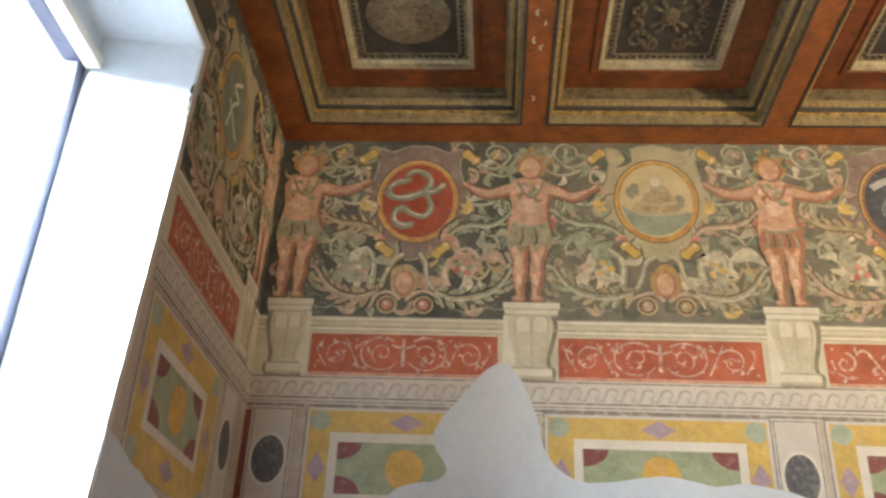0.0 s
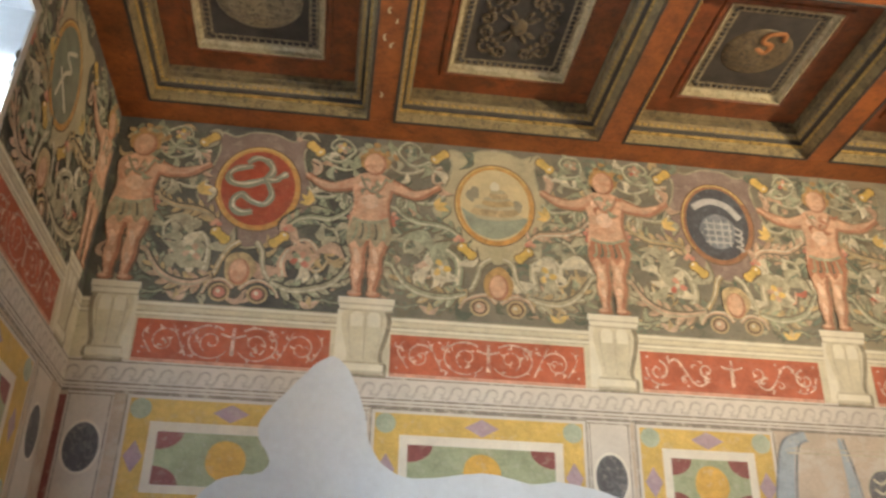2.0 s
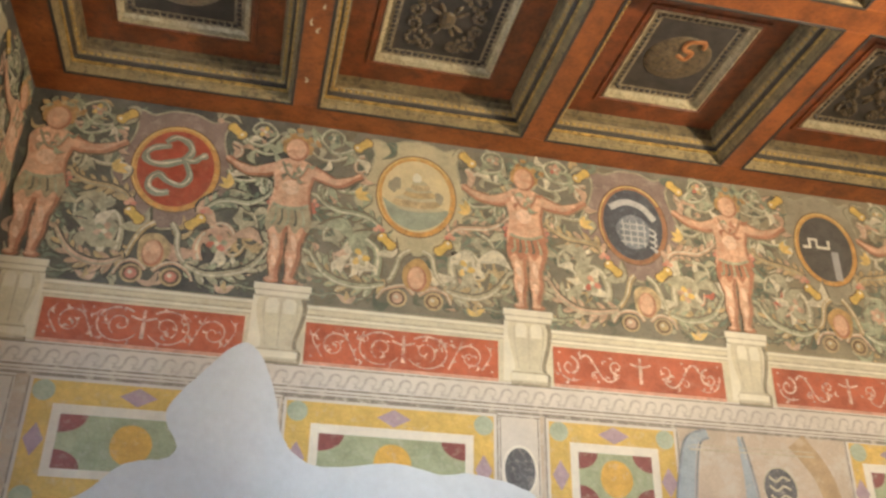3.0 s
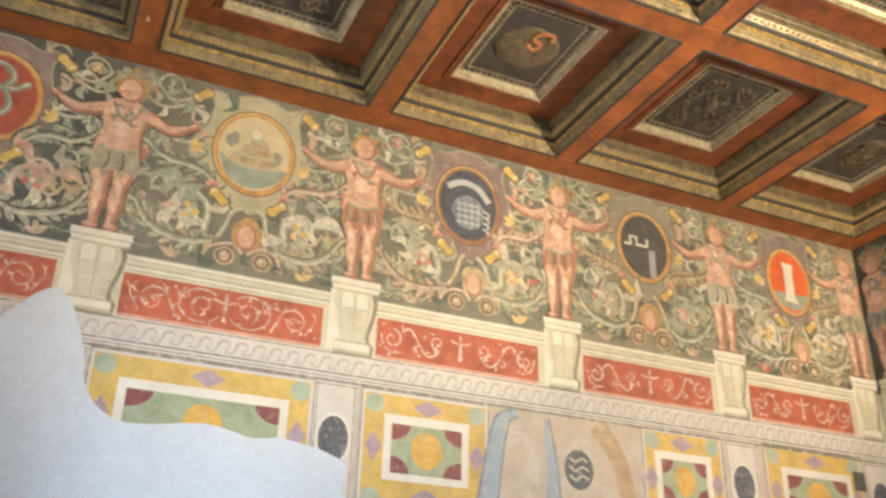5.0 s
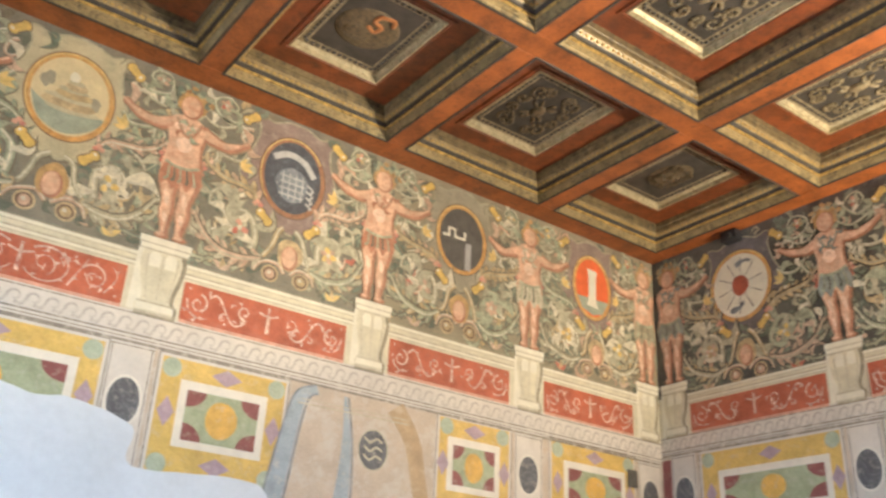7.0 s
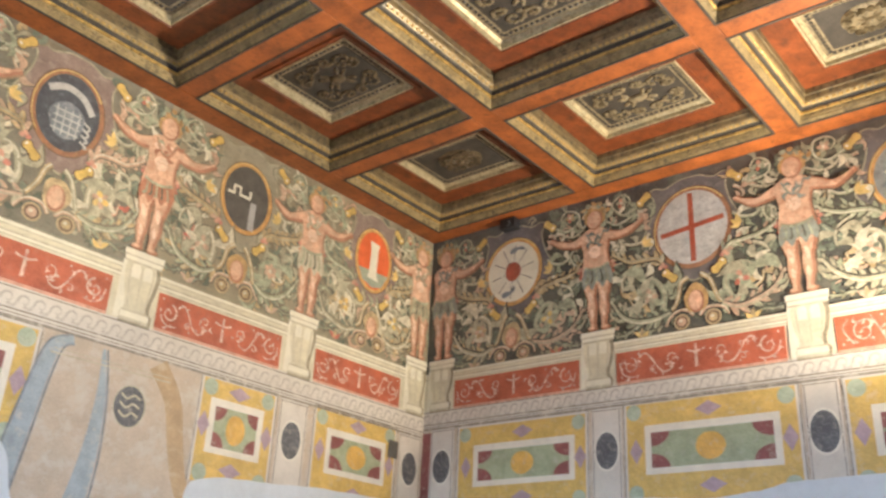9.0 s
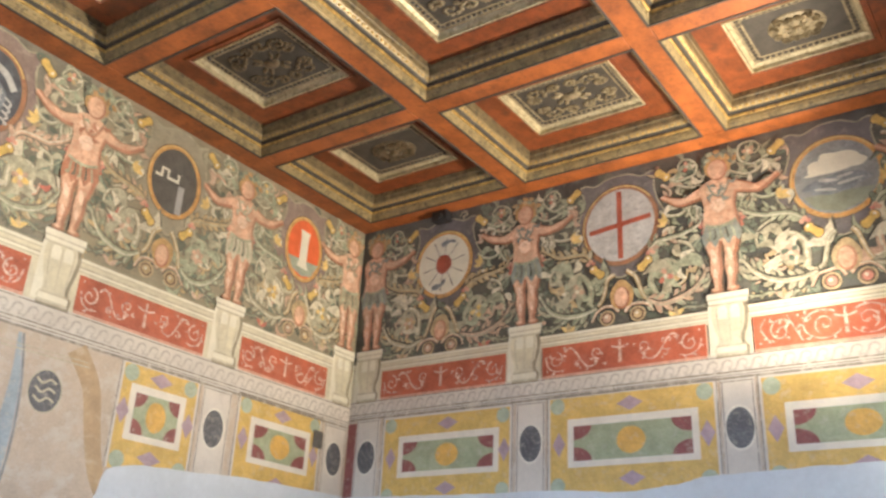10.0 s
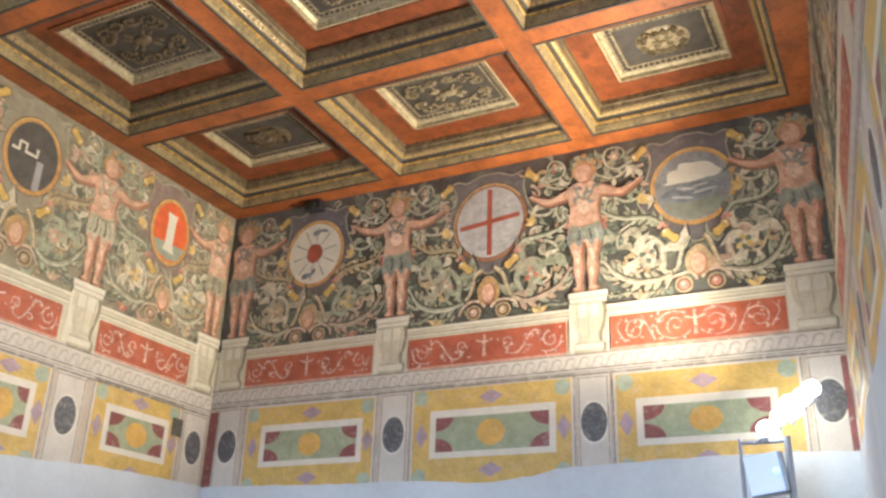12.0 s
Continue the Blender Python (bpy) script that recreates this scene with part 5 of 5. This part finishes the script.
def pilaster(m, x0, x1, z0, z1, cz, strip=None):
    t = thing("painted_pilaster", m, "pale painted pilaster with a black marble oval", "fresco", "painted pilasters")
    bm = bmesh.new()
    plate(bm, rect(x0, z0, x1, z1), 0.051, 0.049)
    part("shaft", bm, M["band"], t)
    bm = bmesh.new()
    for px in (x0 + 0.012, x1 - 0.012):
        ribbon(bm, [(px, z0), (px, z1 - 0.02)], 0.008, 0.053)
    ribbon(bm, [(x0, z1 - 0.02), (x1, z1 - 0.02)], 0.008, 0.054)
    part("edge_shading", bm, M["line"], t)
    c = (x0 + x1) / 2
    bm = bmesh.new()
    plate(bm, oval(c, cz, 0.115, 0.160, 28), 0.0525)
    part("oval_rim", bm, M["frame"], t)
    bm = bmesh.new()
    plate(bm, oval(c, cz, 0.098, 0.143, 28), 0.055)
    part("oval_disc", bm, M["black"], t, "black veined marble oval")
    if strip:
        bm = bmesh.new()
        plate(bm, rect(strip[0], z0, strip[1], z1 - 0.03), 0.0535, 0.048)
        part("red_strip", bm, M["maroon"], t, "dark red strip beside the corner")


def new_plaster(m, edge, foot, name, label, seed):
    """White repair plaster with an uneven upper edge, proud of the old paint."""
    r = random.Random(seed)
    line = curve(edge, 7)
    line = [(x, z + 0.010 * noise.noise((x * 9, seed, z * 9)) + 0.006 * noise.noise((x * 31, seed, z * 31))) for x, z in line]
    bm = bmesh.new()
    pts = [(line[0][0], foot)] + line + [(line[-1][0], foot)]
    plate(bm, pts[::-1], 0.078, 0.076)
    ob = new(name, mesh_of(name, bm, M["plaster"]))
    ob.matrix_world = m
    tagged(ob, label, "plaster", "repair plaster", "structure")


# north wall
FZ0, FZ1 = 3.90, 5.28
NC = [-1.515, 0.035, 1.655, 3.245, 4.772, 6.20]
NM = [(-0.735, 4.775, "serpent", "mauve", "m_red", 0.28, 0.325), (0.875, 4.795, "tower", "pale", "m_sky", 0.278, 0.32), (2.475, 4.79, "crab", "mauve", "m_navy", 0.265, 0.325), (4.035, 4.79, "steps", "khaki", "m_dark", 0.258, 0.31), (5.53, 4.78, "column", "mauve", "m_orange", 0.24, 0.312)]
NL = ["painted frieze bay with a red ribbon medallion and foliage scrolls", "painted frieze bay with a pale hill medallion and foliage scrolls", "painted frieze bay with a dark blue-grey medallion and foliage scrolls", "painted frieze bay with a dark medallion and stepped line emblem", "painted frieze bay with an orange medallion and pale column emblem"]
edges = [-1.71] + NC[1:5] + [6.36]
for i in range(5):
    cx, cz, kind, field, back, rx, rz = NM[i]
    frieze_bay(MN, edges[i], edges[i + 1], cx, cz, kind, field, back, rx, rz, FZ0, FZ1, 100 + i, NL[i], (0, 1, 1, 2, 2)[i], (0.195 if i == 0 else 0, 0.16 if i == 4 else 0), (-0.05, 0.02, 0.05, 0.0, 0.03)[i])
for i, u in enumerate(NC):
    figure(MN, u, 4.02, 1.0, 200 + i, 1 if i == 0 else (-1 if i == 5 else 0), "hair", "tan_contour" if i > 1 else "brown_contour", ("skirt", "skirt", "flesh_shade", "flesh_shade", "cream_dark", "skirt")[i])
    console(MN, u, (0.30, 0.36, 0.345, 0.32, 0.32, 0.30)[i], (-1, 1, 1, 1, 1, 1)[i])
cornice(MN, -1.71, 6.36, 3.78, 3.90)
for i in range(5):
    red_band(MN, NC[i] + 0.165, NC[i + 1] - 0.21, 3.525, 3.78, "rings" if i < 2 else "wand", 300 + i)
bm = bmesh.new()
plate(bm, rect(-1.71, 3.30, 6.36, 3.79), 0.030, 0.029)
back_n = thing("painted_band_ground", MN, "cream painted ground between the frieze panels", "fresco")
part("ground", bm, M["cream"], back_n)
wave_band(MN, -1.71, 6.36, 3.30, 3.505)
LOW = 2.10
bm = bmesh.new()
plate(bm, rect(-1.71, LOW, 6.36, 3.31), 0.030, 0.029)
part("lower_ground", bm, M["ghost"], back_n)
marble_panel(MN, -1.30, -0.13, 2.55, 3.275, -1.17, -0.26, 2.73, 3.14)
marble_panel(MN, 0.13, 1.41, 2.55, 3.27, 0.28, 1.28, 2.73, 3.14)
marble_panel(MN, 1.77, 2.62, 2.55, 3.27, 1.905, 2.50, 2.73, 3.145)
marble_panel(MN, 3.90, 4.57, 2.55, 3.29, 3.98, 4.48, 2.76, 3.155)
marble_panel(MN, 5.02, 5.97, 2.55, 3.30, 5.15, 5.86, 2.80, 3.165)
pilaster(MN, -1.66, -1.40, LOW, 3.30, 2.97, (-1.71, -1.665))
pilaster(MN, -0.08, 0.09, LOW, 3.30, 2.95)
pilaster(MN, 1.44, 1.71, LOW, 3.30, 2.942)
pilaster(MN, 4.63, 4.92, LOW, 3.30, 2.985)
pilaster(MN, 6.03, 6.33, LOW, 3.30, 3.0)

# traces of an older painted hood between the panels
t = thing("painted_hood_trace", MN, "faded ochre painted hood shape with grey-blue legs and a small oval", "fresco")
bm = bmesh.new()
plate(bm, curve([(2.66, LOW), (2.68, 2.7), (2.72, 3.1), (2.80, 3.27), (3.45, 3.29), (3.62, 3.20), (3.76, 2.85), (3.84, 2.5), (4.0, 2.3), (4.05, LOW)], 5), 0.066)
part("field", bm, M["ghost"], t)
bm = bmesh.new()
ribbon(bm, curve([(2.55, LOW), (2.62, 2.55), (2.69, 3.0), (2.75, 3.22), (2.86, 3.27)], 7), taper(29, 0.15, 0.06), 0.070)
part("blue_leg", bm, M["blue"], t, "grey-blue painted leg")
bm = bmesh.new()
ribbon(bm, curve([(3.04, LOW), (3.11, 2.55), (3.12, 2.95), (3.08, 3.27)], 7), taper(22, 0.17, 0.02), 0.070)
part("blue_leg", bm, M["blue"], t, "grey-blue painted leg")
bm = bmesh.new()
ribbon(bm, curve([(3.50, 3.27), (3.66, 3.05), (3.74, 2.75), (3.82, 2.5), (3.98, 2.25)], 7), taper(29, 0.15, 0.11), 0.069)
part("ochre_edge", bm, M["tan_wash"], t)
for line in ([(2.63, LOW), (2.695, 2.55), (2.755, 3.0), (2.80, 3.20), (2.87, 3.245)], [(2.47, LOW), (2.545, 2.55), (2.63, 3.0), (2.70, 3.23), (2.84, 3.30)], [(3.145, LOW), (3.185, 2.55), (3.165, 2.95), (3.105, 3.27)]):
    bm = bmesh.new()
    ribbon(bm, curve(line, 7), 0.014, 0.0712)
    part("leg_outline", bm, M["m_blue"], t)
bm = bmesh.new()
ribbon(bm, [(2.72, 3.16), (3.62, 3.17)], 0.010, 0.0715)
ribbon(bm, [(2.74, 3.19), (3.60, 3.20)], 0.006, 0.0715)
part("line_shading", bm, M["cream_dark"], t)
bm = bmesh.new()
plate(bm, oval(3.335, 2.94, 0.125, 0.145, 26), 0.072)
part("oval_rim", bm, M["cream_dark"], t)
bm = bmesh.new()
plate(bm, oval(3.335, 2.94, 0.115, 0.136, 26), 0.074)
part("oval_disc", bm, M["black"], t)
bm = bmesh.new()
for dz in (-0.06, 0.0, 0.06):
    ribbon(bm, curve([(3.26, 2.94 + dz + 0.02), (3.31, 2.94 + dz - 0.01), (3.36, 2.94 + dz + 0.02), (3.41, 2.94 + dz)]), 0.015, 0.077)
part("oval_stroke", bm, M["cream_dark"], t)

new_plaster(MN, [(-1.71, 2.52), (-1.3, 2.50), (-0.95, 2.64), (-0.74, 2.82), (-0.55, 2.86), (-0.465, 2.94), (-0.55, 3.15), (-0.36, 3.42), (-0.20, 3.59), (-0.12, 3.60), (-0.03, 3.50), (0.07, 3.25), (0.12, 3.05), (0.32, 2.885), (0.78, 2.93), (1.08, 2.885), (1.31, 2.90), (1.66, 2.80), (1.70, 2.575), (2.37, 2.60), (2.58, 2.52), (2.75, 2.18), (3.3, 2.12), (3.8, 2.30), (3.95, 2.56), (4.6, 2.63), (5.17, 2.675), (6.34, 2.70)], 0.0, "repair_plaster_north", "white repair plaster with an uneven upper edge on the frescoed wall", 1)

# east wall: distance along it is minus y
EC = [-5.21, -3.55, -1.845, -0.26]
EM = [(-4.42, 4.745, "wheel", "dusk", "cream_light", 0.315, 0.33), (-2.675, 4.755, "cross", "dusk", "m_white", 0.335, 0.355), (-1.0, 4.765, "ship", "dusk", "m_cloud", 0.325, 0.325)]
EL = ["painted frieze bay with a white spoked wheel medallion", "painted frieze bay with a white medallion crossed by red bars", "painted frieze bay with a grey cloud medallion and foliage scrolls"]
ee = [-5.4, -3.55, -1.845, -0.09]
for i in range(3):
    cx, cz, kind, field, back, rx, rz = EM[i]
    frieze_bay(ME, ee[i], ee[i + 1], cx, cz, kind, field, back, rx, rz, FZ0 - 0.005, FZ1, 140 + i, EL[i], 0, (0.19 if i == 0 else 0, 0.17 if i == 2 else 0))
for i, u in enumerate(EC):
    figure(ME, u, 4.02, 1.0, 230 + i, 1 if i == 0 else (-1 if i == 3 else 0), "hair", "brown_contour", "blue_cloth")
    console(ME, u, (0.31, 0.32, 0.31, 0.34)[i], (1, 1, 1, 1)[i], 4.02, 3.55)
cornice(ME, -5.4, -0.09, 3.80, 3.90)
for i in range(3):
    red_band(ME, EC[i] + 0.165, EC[i + 1] - 0.18, 3.56, 3.80, "wand" if i < 2 else "rings", 330 + i)
t = thing("painted_band_ground", ME, "cream painted ground between the frieze panels", "fresco")
bm = bmesh.new()
plate(bm, rect(-5.4, 3.36, -0.09, 3.81), 0.030, 0.029)
part("ground", bm, M["cream"], t)
bm = bmesh.new()
plate(bm, rect(-5.4, LOW, -0.09, 3.37), 0.030, 0.029)
part("lower_ground", bm, M["ghost"], t)
wave_band(ME, -5.4, -0.09, 3.37, 3.545)
marble_panel(ME, -4.96, -3.68, 2.62, 3.345, -4.80, -3.78, 2.83, 3.185)
marble_panel(ME, -3.31, -2.00, 2.62, 3.36, -3.16, -2.12, 2.82, 3.19)
marble_panel(ME, -1.66, -0.42, 2.62, 3.35, -1.52, -0.56, 2.83, 3.165)
pilaster(ME, -5.29, -5.03, LOW, 3.37, 3.03, (-5.39, -5.295))
pilaster(ME, -3.62, -3.36, LOW, 3.37, 3.03)
pilaster(ME, -1.95, -1.71, LOW, 3.37, 3.02)
pilaster(ME, -0.36, -0.12, LOW, 3.37, 3.05, (-0.150, -0.105))
new_plaster(ME, [(-5.4, 2.69), (-4.9, 2.68), (-4.5, 2.675), (-3.9, 2.66), (-3.3, 2.66), (-2.68, 2.625), (-2.3, 2.66), (-2.06, 2.70), (-1.4, 2.72), (-0.9, 2.735), (-0.10, 2.72)], 0.0, "repair_plaster_east", "white repair plaster with an uneven upper edge below the marbled panels", 2)

# west wall: distance along it is y
frieze_bay(MW, 3.70, 5.40, 4.27, 4.715, "staff", "pale", "m_green", 0.255, 0.325, FZ0, FZ1, 170, "painted frieze bay with a grey-green oval medallion beside the window", 0, (0, 0.2))
figure(MW, 5.20, 4.02, 1.0, 260, -1)
console(MW, 5.12, 0.28, 1)
cornice(MW, 3.66, 5.40, 3.78, 3.90)
red_band(MW, 3.72, 4.92, 3.525, 3.78, "rings", 360)
t = thing("painted_band_ground", MW, "cream painted ground beside the window", "fresco")
bm = bmesh.new()
plate(bm, [(3.56, 3.30), (5.4, 3.30), (5.4, 3.79), (3.61, 3.79)], 0.030, 0.029)
part("ground", bm, M["cream"], t)
bm = bmesh.new()
plate(bm, [(3.46, LOW), (5.4, LOW), (5.4, 3.31), (3.56, 3.31)], 0.030, 0.029)
part("lower_ground", bm, M["ghost"], t)
wave_band(MW, 3.64, 5.40, 3.30, 3.505)
marble_panel(MW, 3.70, 4.82, 2.50, 3.25, 3.83, 4.62, 2.68, 3.10)
pilaster(MW, 4.90, 5.20, LOW, 3.30, 2.95)
new_plaster(MW, [(3.49, 2.58), (3.62, 2.56), (3.75, 2.53), (3.95, 2.50), (4.3, 2.44), (4.8, 2.38), (5.39, 2.36)], 0.0, "repair_plaster_west", "white repair plaster beside the window below old paint", 3)
bm = bmesh.new()
plate(bm, [(3.345, 1.0), (3.40, 1.0), (3.73, 4.70), (3.675, 4.63)], 0.058, 0.057)
plate(bm, [(2.0, 4.63), (3.67, 4.63), (3.728, 4.70), (2.0, 4.70)], 0.058, 0.057)
ob = new("window_trim", mesh_of("window_trim", bm, M["band"]))
ob.matrix_world = MW
tagged(ob, "pale plaster edge round the window opening", "trim", kind="structure")
t = thing("fresco_strip", MW, "narrow dark painted strip with pale leaves above the window", "fresco")
bm = bmesh.new()
plate(bm, rect(2.0, 4.70, 3.70, FZ1), 0.004, 0.006)
part("ground", bm, M["ground"], t)
for i in range(5):
    bm = bmesh.new()
    frond(bm, curve([(2.12 + 0.3 * i, 4.86), (2.19 + 0.3 * i, 5.0), (2.27 + 0.3 * i, 4.92), (2.34 + 0.3 * i, 5.06)], 7), 0.07, 0.03)
    part("acanthus_leaf", bm, [M["sage"], M["ivory"], M["contour"], M["darkgreen"]], t)

# south wall, seen only at its east end
SB = [(0.0, 1.6, "staff", "grey", "m_dark"), (1.6, 3.2, "crab", "pale", "m_blue"), (3.2, 4.8, "staff", "mauve", "m_green"), (4.8, 6.4, "staff", "pale", "m_dark")]
for i, (u0, u1, kind, field, back) in enumerate(SB):
    frieze_bay(MS, u0, u1, (u0 + u1) / 2, 4.77, kind, field, back, 0.27, 0.32, FZ0, FZ1, 180 + i, "painted frieze bay with foliage scrolls on the wall beside the camera")
    red_band(MS, u0 + 0.2, u1 - 0.2, 3.55, 3.79, "wand", 380 + i)
    marble_panel(MS, u0 + 0.32, u1 - 0.14, 2.62, 3.33, u0 + 0.47, u1 - 0.29, 2.82, 3.18)
    pilaster(MS, u0 + 0.0, u0 + 0.26, LOW, 3.36, 3.03)
cornice(MS, 0.0, 6.4, 3.79, 3.90)
wave_band(MS, 0.0, 6.4, 3.36, 3.54)
t = thing("painted_band_ground", MS, "cream painted ground on the wall beside the camera", "fresco")
bm = bmesh.new()
plate(bm, rect(0.0, 3.36, 6.4, 3.80), 0.030, 0.029)
part("ground", bm, M["cream"], t)
bm = bmesh.new()
plate(bm, rect(0.0, LOW, 6.4, 3.37), 0.030, 0.029)
part("lower_ground", bm, M["ghost"], t)
new_plaster(MS, [(0.0, 2.72), (0.6, 2.70), (1.3, 2.74), (2.2, 2.69), (3.0, 2.72), (4.2, 2.70), (5.3, 2.73), (6.38, 2.71)], 0.0, "repair_plaster_south", "white repair plaster below the frescoes beside the camera", 4)

# ---- window ----
bm = bmesh.new()
box(bm, -4.6, -3.0, -1.0, -4.5, 9.0, 9.0)
tagged(new("backdrop", mesh_of("backdrop", bm, M["daylight"])), "bright overcast daylight outside the window", "backdrop", kind="structure")
t = thing("window_1", MW, "tall grey-framed window in a deep white opening, bright with daylight", "window", kind="structure")
bm = bmesh.new()
box(bm, WIN[0], 0.55, WIN[1], WIN[0] + 0.09, 0.63, 4.47, 0.008)
box(bm, 3.53, 0.55, WIN[1], 3.66, 0.63, 4.50, 0.008)
box(bm, WIN[0], 0.55, 4.43, 3.66, 0.63, 4.52, 0.008)
box(bm, WIN[0], 0.55, WIN[1], 3.61, 0.63, 1.10, 0.008)
box(bm, 2.79, 0.56, 1.10, 2.86, 0.62, 4.40, 0.006)
box(bm, WIN[0], 0.56, 2.70, 3.5, 0.62, 2.75, 0.006)
part("window_frame", bm, M["window_metal"], t, "grey-blue painted frame")
bm = bmesh.new()
box(bm, WIN[0], 0.44, 4.40, 3.56, 0.52, 4.46, 0.006)
part("blind_rail", bm, M["frame"], t, "white rail under the lintel")
bm = bmesh.new()
box(bm, WIN[0], 0.50, 4.50, 3.62, 0.64, 4.64)
part("lintel_filler", bm, M["plaster"], t)

# ---- lamp stand and small fixtures ----
t = thing("floodlight_stand", Matrix.Translation((5.97, 0.635, 0)), "grey metal light stand with glowing bulbs and a blue-lit box", "lamp")
for dy, thick in ((-0.14, 0.021), (0.14, 0.012)):
    bm = bmesh.new()
    rod(bm, (0, dy, 0.02), (0, dy, 2.76), thick)
    part("post", bm, M["metal"], t)
    bm = bmesh.new()
    rod(bm, (-0.25, dy, 0.02), (0.10, dy, 0.02), 0.02)
    part("foot", bm, M["metal"], t)
for z in (0.6, 1.6, 2.38, 2.735):
    bm = bmesh.new()
    rod(bm, (0, -0.14, z), (0, 0.14, z), 0.013)
    part("crossbar", bm, M["metal"], t)
TILT = Matrix.Rotation(radians(-8), 3, "X")
bm = bmesh.new()
box(bm, -0.06, -0.118, 2.41, 0.06, 0.112, 2.655, 0.010)
bmesh.ops.rotate(bm, cent=(0, 0, 2.535), matrix=TILT, verts=bm.verts)
c = part("control_box", bm, M["metal"], t, "pale tilted metal box")
bm = bmesh.new()
box(bm, -0.068, -0.092, 2.416, -0.0605, 0.108, 2.648, 0.002)
bmesh.ops.rotate(bm, cent=(0, 0, 2.535), matrix=TILT, verts=bm.verts)
part("lit_face", bm, M["led"], c, "face glowing pale blue")
bm = bmesh.new()
bmesh.ops.create_uvsphere(bm, u_segments=14, v_segments=8, radius=1, matrix=Matrix.Translation((-0.069, -0.066, 2.548)) @ Matrix.Diagonal((0.006, 0.017, 0.017, 1)))
part("indicator", bm, M["indicator"], c, "small bright blue-green indicator light")
for x, y, z, rad in BULBS:
    x, y = x - 5.97, y - 0.635
    bm = bmesh.new()
    bmesh.ops.create_uvsphere(bm, u_segments=20, v_segments=12, radius=rad, matrix=Matrix.Translation((x, y, z)))
    part("bulb", bm, M["bulb"], t, "glowing warm bulb")
    bm = bmesh.new()
    rod(bm, (x, y, z - rad - 0.03), (x, y, z - rad + 0.006), 0.012, 0.016)
    part("socket", bm, M["metal"], t)
bm = bmesh.new()
rod(bm, (-0.01, 0.06, 2.72), (-0.01, -0.34, 2.98), 0.012)
part("bulb_arm", bm, M["metal"], t)

t = thing("ceiling_sensor", ME @ Matrix.Translation((-4.43, -0.055, 5.20)), "small black box sensor on the frescoed wall under the ceiling", "sensor")
bm = bmesh.new()
box(bm, -0.085, -0.05, -0.05, 0.085, 0.05, 0.05, 0.012)
c = part("housing", bm, M["black_plastic"], t)
bm = bmesh.new()
rod(bm, (0.02, -0.052, -0.01), (0.02, -0.075, -0.015), 0.028, 0.022)
part("lens_ring", bm, M["black_plastic"], t)
t = thing("wall_vent", MN @ Matrix.Translation((5.95, -0.015, 3.13)), "small dark square vent in the painted wall", "vent")
bm = bmesh.new()
box(bm, -0.06, -0.004, -0.075, 0.06, 0.004, 0.075, 0.002)
part("cover", bm, M["m_dark"], t)
for i in range(4):
    bm = bmesh.new()
    box(bm, -0.05, -0.010, -0.055 + i * 0.032, 0.05, -0.003, -0.043 + i * 0.032, 0.001)
    part("slat", bm, M["m_dark"], t)
